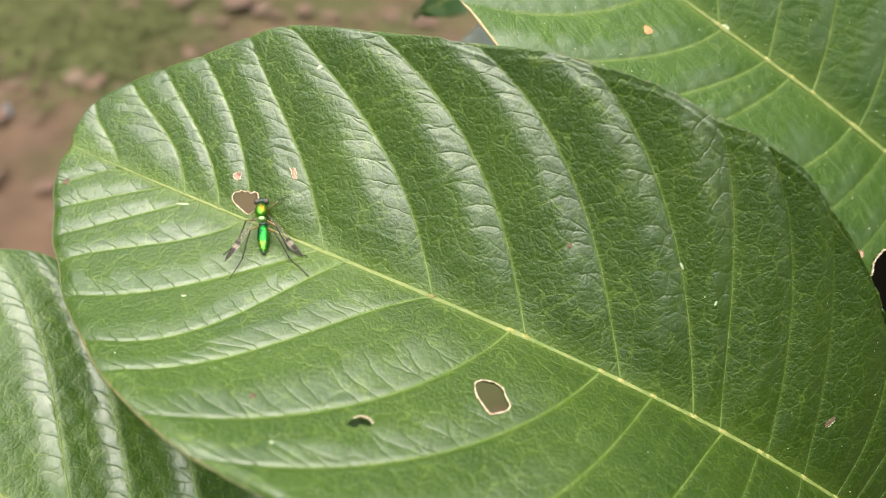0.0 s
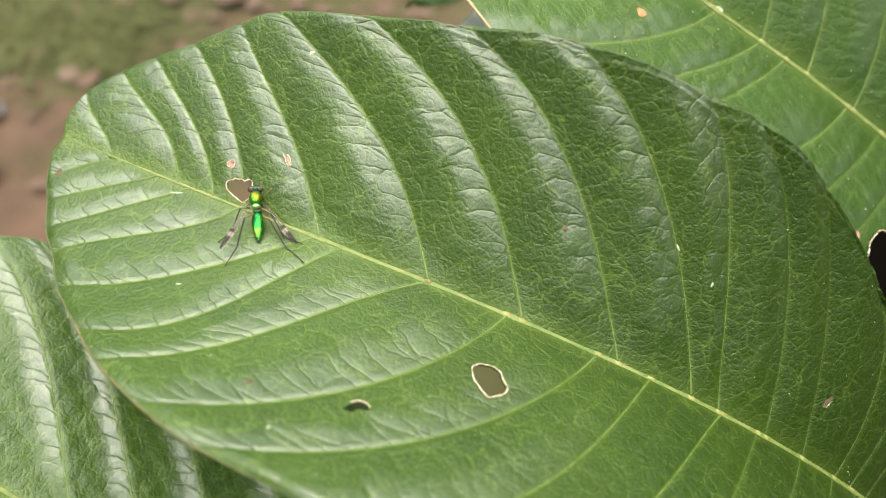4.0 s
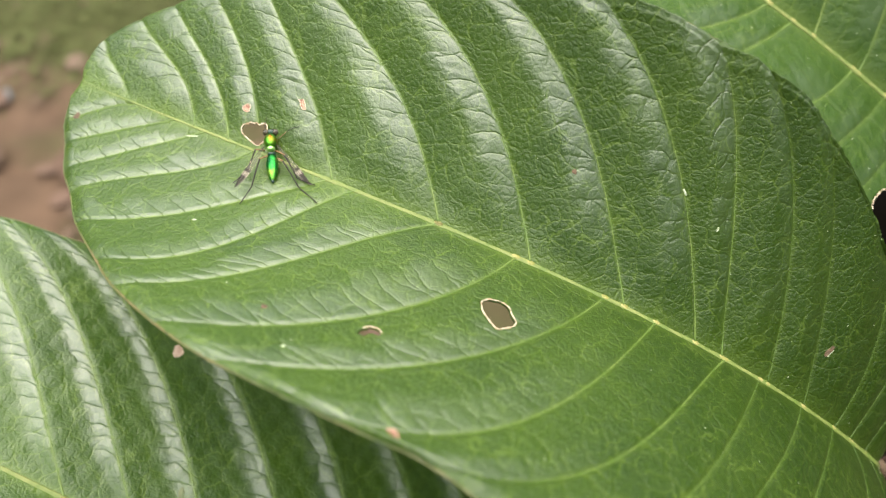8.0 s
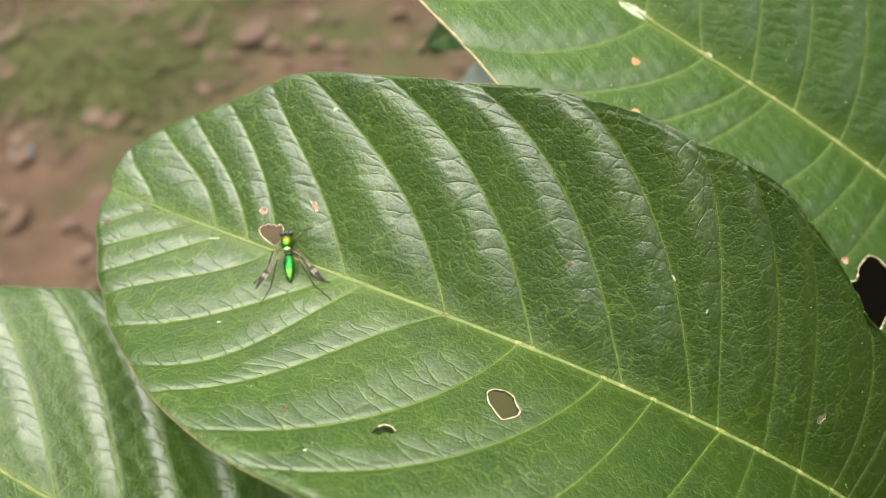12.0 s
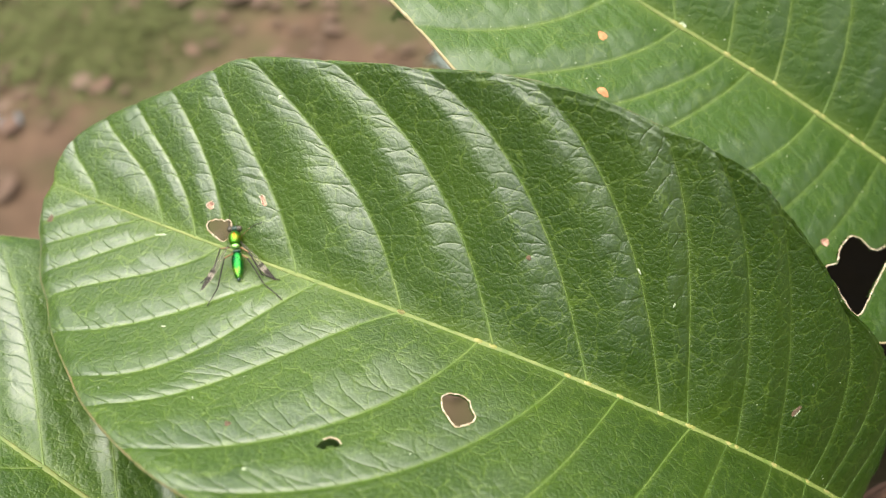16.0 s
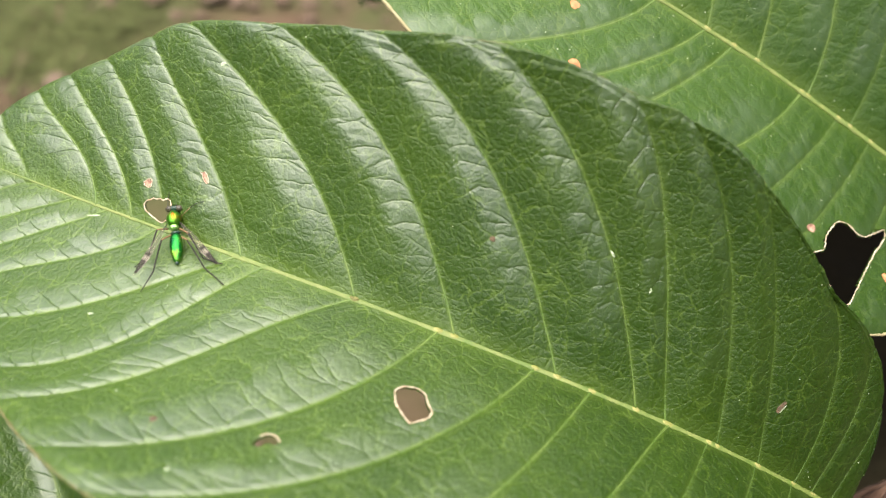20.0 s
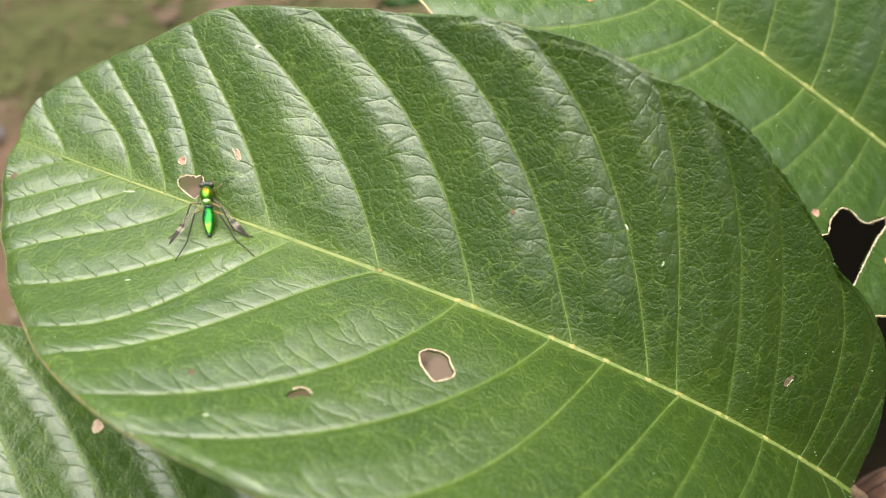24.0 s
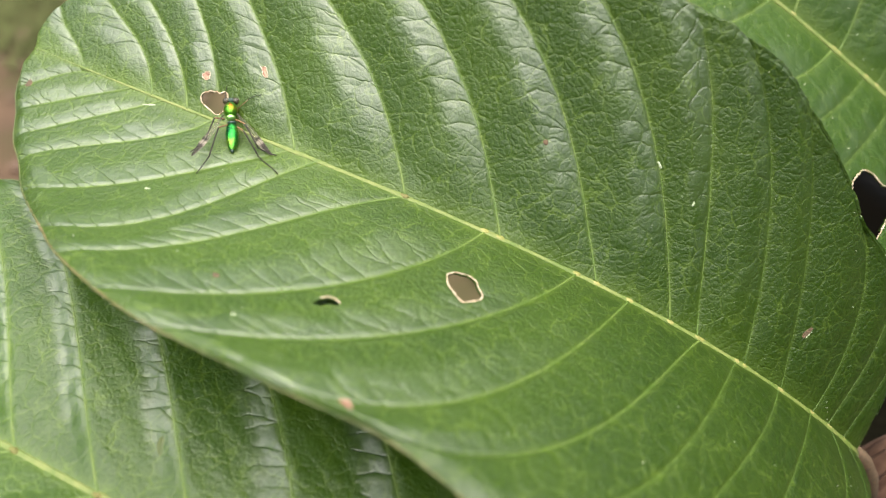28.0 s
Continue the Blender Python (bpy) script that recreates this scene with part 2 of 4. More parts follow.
def lagrange(points, r):
    """The smooth curve through four points, at the parameters r from 0 to 1."""
    p = np.asarray(points, float)
    k = np.r_[0, np.cumsum(np.linalg.norm(np.diff(p, axis=0), axis=1))]
    k /= k[-1]
    out = np.zeros((len(r), 2))
    for i in range(4):
        w = np.ones(len(r))
        for j in range(4):
            if j != i:
                w *= (r - k[j]) / (k[i] - k[j])
        out += w[:, None] * p[i]
    return out


def catmull(c, q):
    """Curves c[k] (same sampling) blended smoothly at the real index q."""
    i = min(int(q), len(c) - 2)
    f = q - i
    a, b = c[i], c[i + 1]
    z = c[i - 1] if i > 0 else 2 * a - b
    d = c[i + 2] if i + 2 < len(c) else 2 * b - a
    return 0.5 * (2 * a + (b - z) * f + (2 * z - 5 * a + 4 * b - d) * f * f + (3 * a - z - 3 * b + d) * f ** 3)


class Leaf:
    """A pinnate leaf in millimetres: x from tip to base along the midrib, y across, z up.
    upper and lower: rows (x0, x1, y1, x2, y2, x3, y3) of the lateral veins' courses from midrib to margin."""

    def __init__(self, midrib, height, upper, lower, bulge, seed, nq=20, nr=130, curl=1.0, flat_from=60.0, low=0.5, roll=0.0, jag=0.05, ladder=0.0, pitch=2.3, peak=0.64, facet_from=0.3):
        self.peak, self.facet_from = peak, facet_from
        self.roll, self.jag, self.ladder, self.pitch = roll, jag, ladder, pitch
        self.flat_from, self.low = flat_from, low
        self.midrib, self.height, self.bulge, self.curl, self.nq, self.nr = midrib, height, bulge, curl, nq, nr
        self.rng = np.random.default_rng(seed)
        self.sides = [self.side(upper), self.side(lower)]

    def side(self, rows):
        r = np.linspace(0, 1, self.nr + 1)
        curves = [lagrange([(x0, self.midrib(x0)), (x1, y1), (x2, y2), (x3, y3)], r) for x0, x1, y1, x2, y2, x3, y3 in rows]
        K = len(curves)
        xy, w, gap, rung, number = [], [], [], [], []
        for i in range(K - 1):
            n = self.nq if i else self.nq // 2
            mean = np.linalg.norm(curves[i + 1] - curves[i], axis=1)
            length = np.linalg.norm(np.diff(curves[i + 1], axis=0), axis=1).sum()
            steps = self.rng.uniform(0.45, 1.55, max(4, int(length / self.pitch)))
            marks = np.r_[0, np.cumsum(steps)] / steps.sum()
            for j in range(n + (i == K - 2)):
                f = j / n
                line = catmull(curves, i + f)
                line[0, 1] = self.midrib(line[0, 0])
                wob = 0.012 * np.sin(r * 37 + i * 5 + f * 3) + 0.13 * (1 - f)
                cell = np.interp(np.clip(r + wob, 0, 1), marks, np.arange(len(marks)))
                xy.append(line)
                w.append(np.full(len(r), f))
                gap.append(mean)
                rung.append(cell % 1.0)
                number.append(i)
        xy, w, gap, rung = map(np.array, (xy, w, gap, rung))
        rr = np.broadcast_to(r, w.shape)
        z = self.relief(xy[..., 0], xy[..., 1], w, gap, rung, rr)
        near = np.minimum(w, 1 - w) * gap
        fade = np.clip((0.97 - rr) / 0.25, 0, 1)
        vein = np.exp(-(near / 0.3) ** 2) * fade
        vein = np.maximum(vein, 0.9 * np.exp(-(rr * self.span(xy) / 1.2) ** 2))
        mid = np.abs(w - 0.42 - 0.06 * np.sin(rr * 9)) * gap
        vein = np.maximum(vein, 0.4 * np.exp(-(mid / 0.16) ** 2) * np.clip((0.55 - rr) / 0.2, 0, 1))
        facet = np.clip((w - self.facet_from) / 0.1, 0, 1) * np.clip((rr - 0.1) / 0.15, 0, 1)
        below = xy[..., 1] < self.midrib(xy[..., 0])
        facet = facet * np.where(below, 1 - np.clip((xy[..., 0] - self.flat_from + 8) / 20, 0, 1), 1 - 0.75 * np.clip((xy[..., 0] - self.flat_from - 12) / 20, 0, 1))
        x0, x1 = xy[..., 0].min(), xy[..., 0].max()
        stalk_shade = np.clip((xy[..., 0] - x0) / (x1 - x0) * 1.55 - 0.5, 0, 1)  # shade towards the stalk, put into the blade's colour and gloss
        # each panel's own coordinates at the start and at the end of every strip
        way = np.r_["1", np.zeros((len(xy), 1)), np.cumsum(np.linalg.norm(np.diff(xy, axis=1), axis=2), axis=1)]
        number = np.array(number)
        first = self.in_panel(way[:-1], w[:-1], gap[:-1], number[:-1])
        last = self.in_panel(way[1:], np.where((w[1:] < w[:-1]), 1.0, w[1:]), gap[:-1], number[:-1])
        return dict(panels=(first, last), xy=xy, z=z, vein=vein, stalk_shade=stalk_shade, facet=facet, curves=curves, r=r)

    def in_panel(self, way, w, gap, number):
        along = way + gap * (0.5 * (1 - w) ** 2 + 0.12 * (1 - w)) + 61.0 * number[:, None]
        return np.stack([w * gap, along, w], -1)

    def span(self, xy):
        return np.linalg.norm(xy[:, -1] - xy[:, 0], axis=1)[:, None]

    def relief(self, x, y, w, gap, rung, r):
        v = y - self.midrib(x)
        z = self.height(x, v)
        body = np.clip(r / 0.12, 0, 1) * np.clip((1.0 - r) / 0.2, 0, 1) ** 0.7
        wc = np.clip(w, 0, 1)
        flat = self.flat_from + np.where(v < 0, 0.0, 24.0)
        body = body * np.clip((x - x.min()) / 34.0, 0.2, 1)
        body = body * np.where(v < 0, self.low, 1.0) * (1 - 0.7 * np.clip((x - flat) / 25.0, 0, 1))
        top = self.peak + self.jag * np.where(x > 34, 0.5, 1.0) * (np.abs(2 * rung - 1) - 0.5) * np.clip(gap / 8.0, 0, 1)
        rise = np.sin(0.5 * np.pi * np.clip(wc / top, 0, 1)) ** 1.2
        slide = np.clip((wc - top) / (1 - top), 0, 1)
        fall = 1 - slide * slide / (slide + 0.12) * 1.12
        arch = rise * fall - 0.45
        z = z + self.bulge * body * arch * np.clip(gap / 9.0, 0.3, 1.2)
        z = z - self.ladder * body * np.exp(-(np.minimum(rung, 1 - rung) / 0.2) ** 2) * np.clip(np.minimum(wc, 1 - wc) / 0.1, 0, 1)
        near = np.minimum(w, 1 - w) * gap
        z = z - 0.16 * np.exp(-(near / 0.35) ** 2) * np.clip(r * 8, 0, 1)
        bent = np.where((v > 0) & (self.roll > 0), np.clip((x - 30) / 20, 0, 1), 0.0)
        z = z - self.curl * (0.8 + 0.1 * bent) * np.clip((r - 0.92 + 0.06 * bent) / (0.08 + 0.06 * bent), 0, 1) ** 2
        if self.roll:
            pleat = np.sin(x * 2.9 + 0.6 * np.sin(x * 1.1) + 9 * r) + 0.5 * np.sin(x * 5.3 - 14 * r)
            bead = np.exp(-((r - 0.94) / 0.025) ** 2) + 0.6 * np.exp(-((r - 0.885) / 0.02) ** 2)
            z = z + 6.0 * self.roll * bead * np.clip((x - 24) / 15, 0, 1) * (v > 0)
            z = z + self.roll * pleat * np.clip((r - 0.86) / 0.05, 0, 1) * np.clip((0.985 - r) / 0.04, 0, 1) * np.clip((x - 30) / 15, 0, 1) * (v > 0)
        z = z + 0.06 * np.sin(x * 1.7 + y * 0.9) * np.sin(y * 1.3 - x * 0.6) * body
        return z

    def at(self, x, y):
        """The blade's height near a place: that of the nearest grid point."""
        s = self.sides[0 if y >= self.midrib(x) else 1]
        d = (s["xy"][..., 0] - x) ** 2 + (s["xy"][..., 1] - y) ** 2
        k = np.unravel_index(np.argmin(d), d.shape)
        return float(s["z"][k])


def outline_inside(px, py, holes):
    """True where a place lies inside one of the holes (centre, half sizes, turn, ripple)."""
    inside = np.zeros(px.shape, bool)
    for hole in holes:
        inside |= hole_value(px, py, hole) < 1.0
    return inside


def hole_radius(a, hole):
    cx, cy, rx, ry, turn, ripple, lobes = hole
    if isinstance(ripple, tuple):
        # corners of an irregular hole, joined by slightly rounded sides
        p = np.array(ripple, float) - (cx, cy)
        p = np.concatenate([p[i] + (p[(i + 1) % len(p)] - p[i]) * np.linspace(0, 1, 12, endpoint=False)[:, None] for i in range(len(p))])
        p = (p + np.roll(p, 2, 0) + np.roll(p, -2, 0)) / 3
        ang, rad = np.arctan2(p[:, 1], p[:, 0]), np.hypot(p[:, 0], p[:, 1])
        order = np.argsort(ang)
        ang, rad = ang[order], rad[order] * (1 + 0.02 * np.sin(np.arange(len(rad)) * 1.9))
        a = np.arctan2(np.sin(a), np.cos(a))
        return np.interp(a, np.r_[ang[-1] - 2 * math.pi, ang, ang[0] + 2 * math.pi], np.r_[rad[-1], rad, rad[0]])
    return 1 + ripple * np.sin(lobes * a + cx) + 0.6 * ripple * np.sin((2 * lobes + 1) * a + cy)


def hole_value(px, py, hole):
    cx, cy, rx, ry, turn = hole[:5]
    c, s = math.cos(radians(turn)), math.sin(radians(turn))
    u, v = ((px - cx) * c + (py - cy) * s) / rx, (-(px - cx) * s + (py - cy) * c) / ry
    return np.hypot(u, v) / hole_radius(np.arctan2(v, u), hole)


def hole_path(leaf, hole, lift, n=56, grow=1.0):
    cx, cy, rx, ry, turn = hole[:5]
    c, s = math.cos(radians(turn)), math.sin(radians(turn))
    pts = []
    for k in range(n):
        a = 2 * math.pi * k / n
        rad = grow * float(hole_radius(np.array(a), hole))
        u, v = rad * rx * math.cos(a), rad * ry * math.sin(a)
        x, y = cx + u * c - v * s, cy + u * s + v * c
        pts.append((x, y, leaf.at(x, y) + lift))
    z = np.array([p[2] for p in pts])
    z = (np.roll(z, 1) + z + np.roll(z, -1) + np.roll(z, 2) + np.roll(z, -2)) / 5
    return [(x, y, zz) for (x, y, _), zz in zip(pts, z)]


def ring_data(path, radii, sides=6):
    """A closed loop of tube."""
    path = np.asarray(path, float)
    n = len(path)
    verts, faces = [], []
    for i in range(n):
        t = path[(i + 1) % n] - path[i - 1]
        t /= np.linalg.norm(t) + 1e-12
        side = np.cross(t, (0, 0, 1.0))
        side /= np.linalg.norm(side) + 1e-12
        up = np.cross(side, t)
        for k in range(sides):
            a = 2 * math.pi * k / sides
            verts.append(path[i] + radii[i] * (math.cos(a) * side + math.sin(a) * up))
    for i in range(n):
        for k in range(sides):
            a, b = i * sides + k, i * sides + (k + 1) % sides
            c, d = (i + 1) % n * sides + (k + 1) % sides, (i + 1) % n * sides + k
            faces.append((a, b, c, d))
    return verts, faces


MM = 0.001


def build_leaf(name, leaf, blade_mat, edge_mat, holes=(), skip_first=1, vein_size=1.0, edge_size=0.15, edge_low=1.0, nodes=True):
    """A leaf as an Empty with its blade, midrib, lateral veins, margin and hole rims."""
    root = new(name)
    root.empty_display_size = 0.01
    verts, faces, tint, flat, stalk_shade, panel = [], [], [], [], [], []
    for k, s in enumerate(leaf.sides):
        xy, z = s["xy"], s["z"]
        nq, nr = z.shape
        base = len(verts)
        pts = np.dstack([xy, z]).reshape(-1, 3) * MM
        verts.extend(map(tuple, pts))
        tint.extend(s["vein"].ravel())
        flat.extend(s["facet"].ravel())
        stalk_shade.extend(s["stalk_shade"].ravel())
        i, j = np.meshgrid(np.arange(nq - 1), np.arange(nr - 1), indexing="ij")
        cx, cy = (0.25 * (xy[:-1, :-1, k2] + xy[1:, :-1, k2] + xy[:-1, 1:, k2] + xy[1:, 1:, k2]) for k2 in (0, 1))
        keep = ~outline_inside(cx, cy, holes)
        i, j = i[keep], j[keep]
        a = base + i * nr + j
        quad = np.stack([a, a + nr, a + nr + 1, a + 1], 1)
        first, last = s["panels"]
        own = np.stack([first[i, j], last[i, j], last[i, j + 1], first[i, j + 1]], 1)
        if k == 1:
            quad, own = quad[:, ::-1], own[:, ::-1]
        faces.extend(map(tuple, quad.tolist()))
        panel.append(own.reshape(-1, 3))
    blade = mesh_part("blade", verts, faces, blade_mat, root)
    at = blade.data.attributes.new("vein", "FLOAT", "POINT")
    at.data.foreach_set("value", np.array(tint, np.float32))
    at = blade.data.attributes.new("facet", "FLOAT", "POINT")
    at.data.foreach_set("value", np.array(flat, np.float32))
    at = blade.data.attributes.new("stalk_shade", "FLOAT", "POINT")
    at.data.foreach_set("value", np.array(stalk_shade, np.float32))
    at = blade.data.attributes.new("panel", "FLOAT_VECTOR", "CORNER")
    at.data.foreach_set("vector", np.concatenate(panel).astype(np.float32).ravel())
    thick = blade.modifiers.new("thickness", "SOLIDIFY")
    thick.thickness, thick.offset = 0.0003, -1
    # midrib, following both sides' common line
    s = leaf.sides[0]
    line = np.column_stack([s["xy"][:, 0], s["z"][:, 0]])
    line = line[np.argsort(line[:, 0, 0] if line.ndim == 3 else line[:, 0])]
    xs = np.linspace(line[0, 0] + 0.3, line[-1, 0], 90)
    zs = np.interp(xs, line[:, 0], line[:, -1])
    path = np.column_stack([xs, leaf.midrib(xs), zs + 0.02])
    size = vein_size * np.interp(np.linspace(0, 1, 90), [0, 0.3, 0.75, 1], [0.05, 0.28, 0.42, 0.5])
    joints = np.concatenate([[c[0, 0] for c in d["curves"]] for d in leaf.sides])
    size = size * (1 + 0.45 * np.exp(-(np.abs(xs[:, None] - joints).min(1) / 0.7) ** 2))
    mesh_part("midrib", *[np.asarray(d) * MM if n == 0 else d for n, d in enumerate(tube_data(path, size, 12, 0.3))], VEIN, root, "pale yellow-green raised midrib")
    for k, s in enumerate(leaf.sides):
        rows = len(s["curves"])
        idx = [0]
        for i in range(rows - 1):
            idx.append(idx[-1] + (leaf.nq if i else leaf.nq // 2))
        for i in range(skip_first, rows - 1):
            last = int(0.9 * leaf.nr)
            course = np.dstack([s["xy"][idx[i]:idx[i] + 1], s["z"][idx[i]:idx[i] + 1]])[0][:last:3].copy()
            n = len(course)
            size = vein_size * np.interp(np.linspace(0, 1, n), [0, 0.12, 0.7, 1], [0.15, 0.07, 0.05, 0.02])
            old = s["curves"][i][0, 0] > xs[0] + 0.77 * (xs[-1] - xs[0])
            size = size * (0.6 if old else 1.0)
            if 38 < abs(s["curves"][i][0, 0] - xs[0]) and nodes:
                jx = s["curves"][i][0, 0] + np.linspace(-0.75, 0.6, 6)
                joint = np.column_stack([jx, leaf.midrib(jx), np.interp(jx, xs, zs) + 0.05])
                v, f = tube_data(joint, np.array([0.05, 0.2, 0.3, 0.34, 0.26, 0.06]) * vein_size, 8, 0.6)
                mesh_part("vein_node", np.asarray(v) * MM, f, NODE, root, "cream swelling where the veins meet")
            gone = outline_inside(course[:, 0], course[:, 1], holes)
            cut = np.flatnonzero(gone)
            runs = [(0, n)] if not len(cut) else [(0, cut[0]), (cut[-1] + 1, n)]
            for a, b in runs:
                if b - a > 3:
                    v, f = tube_data(course[a:b], size[a:b], 6, 0.7)
                    mesh_part("lateral_vein", np.asarray(v) * MM, f, VEIN_FAINT if old else VEIN_SIDE, root)
    rng = np.random.default_rng(5)
    for k, s in enumerate(leaf.sides):
        edge = np.column_stack([s["xy"][:, -1], s["z"][:, -1] - 0.1])[::2]
        size = edge_size * (1.0 if k == 0 else edge_low) * (1 + 0.14 * rng.standard_normal(len(edge)))
        v, f = tube_data(edge, np.clip(size, 0.08, 0.5), 6)
        mesh_part("margin", np.asarray(v) * MM, f, edge_mat, root, "thin pale brownish leaf margin")
    for hole in holes:
        path = hole_path(leaf, hole, 0.02, grow=1.0)
        size = 0.16 * np.clip(1 + 0.3 * rng.standard_normal(len(path)), 0.5, 1.7) * (0.40 if hole[6] == 0 else 0.22)
        v, f = ring_data(path, size) if hole[6] == 0 else tube_data(path[2:27], size[2:27] * 1.6, 6)
        mesh_part("hole_rim", np.asarray(v) * MM, f, RIM, root, "dry cream rim of an eaten hole")
    return root


def spot(leaf, root, name, x, y, rx, ry, turn, material, label, ripple=0.12, lift=0.07, rim=0.0):
    """A small dry patch lying on the blade."""
    hole = (x, y, rx, ry, turn, ripple, 3)
    ring = hole_path(leaf, hole, lift * 0.3, 20)
    inner = hole_path(leaf, hole, lift, 20, 0.6)
    v = ring + inner + [(x, y, float(np.mean([p[2] for p in inner])) - 0.02)]
    f = [(i, (i + 1) % 20, 20 + (i + 1) % 20, 20 + i) for i in range(20)] + [(20 + i, 20 + (i + 1) % 20, 40) for i in range(20)]
    ob = mesh_part(name, np.asarray(v) * MM, f, material, root, label)
    if rim:
        v, f = ring_data(hole_path(leaf, hole, lift * 0.6, 24, 1.05), [rim * (1 + 0.35 * math.sin(2.3 * k)) for k in range(24)], 5)
        mesh_part("dry_rim", np.asarray(v) * MM, f, RIM, ob)
    return ob


def specks(leaf, root, count, seed, x0, x1, r0, r1, material, holes):
    """Tiny pale scales strewn over the blade, as one loose mass."""
    rng = np.random.default_rng(seed)
    verts, faces = [], []
    for _ in range(count):
        s = leaf.sides[int(rng.integers(2))]
        q, r = int(rng.integers(s["z"].shape[0])), int(rng.uniform(0.03, 0.93) * s["z"].shape[1])
        x, y, z = *s["xy"][q, r], s["z"][q, r]
        if not x0 < x < x1 or outline_inside(np.array(x), np.array(y), holes):
            continue
        a, b, t = rng.uniform(r0, r1), rng.uniform(0.5, 1.0), rng.uniform(0, 6.3)
        k0 = len(verts)
        for k in range(6):
            u = 2 * math.pi * k / 6
            dx, dy = a * math.cos(u), a * b * math.sin(u)
            verts.append((x + dx * math.cos(t) - dy * math.sin(t), y + dx * math.sin(t) + dy * math.cos(t), z + 0.015))
        verts.append((x, y, z + 0.05 + 0.4 * a))
        faces += [(k0 + k, k0 + (k + 1) % 6, k0 + 6) for k in range(6)]
    ob = mesh_part("scale_specks", np.asarray(verts) * MM, faces, material, root, "tiny pale specks on the blade")
    return tagged(ob, kind="stuff")


def frame_matrix(o, x, y, z):
    """A pose from an origin in millimetres and three axes."""
    m = Matrix((x, y, z)).transposed().to_4x4()
    m.translation = Vector(o) * MM
    return m


# ---- the main leaf ----
def midrib_a(x):
    return 8.565e-6 * x ** 3 + 3.8e-5 * x * x - 0.11206 * x + 3.711


def height_a(x, v):
    X = (x - 40) / 40
    u, d = np.maximum(v, 0), np.maximum(-v, 0)
    z = -0.266 + 6.128 * X - 3.521 * X * X - 2.015 * X ** 3
    z = z + u * (0.9457 + 0.1542 * X - 0.1954 * X * X + 0.1059 * X ** 3) + u * u / 30 * (0.5702 + 0.2216 * X - 0.4869 * X * X)
    return z + d * (0.0949 + 0.5002 * X - 0.162 * X * X) + d * d / 30 * (0.2233 - 0.3582 * X)


UPPER_A = [
    (1.0, 0.7, 4.4, 0.4, 5.0, 0.2, 5.7),
    (8.0, 5.0, 5.6, 2.0, 7.8, 0.6, 9.7),
    (17.5, 15.5, 4.5, 10.6, 8.0, 3.8, 12.6),
    (22.2, 19.2, 5.1, 14.6, 8.8, 7.6, 14.2),
    (26.5, 23.1, 5.7, 18.3, 10.4, 12.0, 15.4),
    (35.8, 32.0, 4.6, 25.8, 9.8, 17.3, 16.8),
    (48.9, 44.4, 4.2, 34.5, 10.8, 21.5, 17.4),
    (59.9, 56.1, 3.3, 44.8, 11.2, 31.0, 16.8),
] + [
    (71.2, 65.2, 5.1, 52.5, 12.9, 41.0, 16.5),
    (80.3, 72.7, 7.5, 62.0, 13.9, 52.0, 16.9),
    (83.9, 77.9, 8.6, 71.4, 14.7, 66.3, 17.1),
    (90.5, 86.2, 8.5, 79.0, 14.9, 71.7, 17.3),
    (96.3, 91.5, 9.6, 87.3, 14.0, 81.5, 17.4),
    (101.9, 101.9, 7.8, 99.6, 12.6, 93.0, 15.1),
    (105.0, 105.8, 8.5, 105.4, 12.4, 103.5, 15.9),
    (108.5, 109.3, 7.6, 109.6, 10.2, 109.2, 13.0),
    (112.0, 111.9, 5.0, 111.7, 6.2, 111.5, 7.5),
]
LOWER_A = [
    (1.0, 0.9, 3.1, 0.8, 2.4, 0.6, 1.6),
    (9.3, 6.5, 1.8, 4.0, 0.2, 1.6, -1.2),
    (14.9, 10.0, -0.5, 6.2, -2.6, 3.6, -4.0),
    (19.2, 12.6, -3.0, 8.6, -5.8, 6.0, -7.6),
    (25.7, 18.9, -4.8, 12.4, -8.2, 9.0, -10.5),
    (35.4, 27.5, -7.0, 18.5, -13.1, 13.0, -14.8),
    (38.7, 33.5, -7.9, 27.8, -15.8, 19.2, -19.7),
    (48.9, 39.4, -10.5, 31.2, -18.9, 23.4, -22.8),
    (58.2, 50.2, -14.0, 41.0, -21.8, 30.0, -26.2),
] + [
    (68.8, 60.0, -14.8, 49.5, -23.7, 37.0, -28.6),
    (75.2, 67.1, -17.3, 58.5, -26.7, 48.0, -30.2),
    (84.4, 75.2, -17.2, 66.8, -27.0, 57.0, -30.8),
    (89.4, 81.8, -17.1, 74.8, -27.2, 66.0, -33.4),
    (96.0, 88.9, -14.0, 83.6, -22.9, 76.0, -35.0),
    (101.7, 96.3, -10.0, 92.8, -17.5, 86.5, -32.0),
    (105.5, 106.0, -3.0, 104.4, -10.0, 98.0, -24.0),
    (109.5, 110.6, -2.0, 110.0, -7.0, 107.5, -13.5),
    (112.0, 112.5, 3.0, 112.8, 1.5, 113.0, -0.5),
]
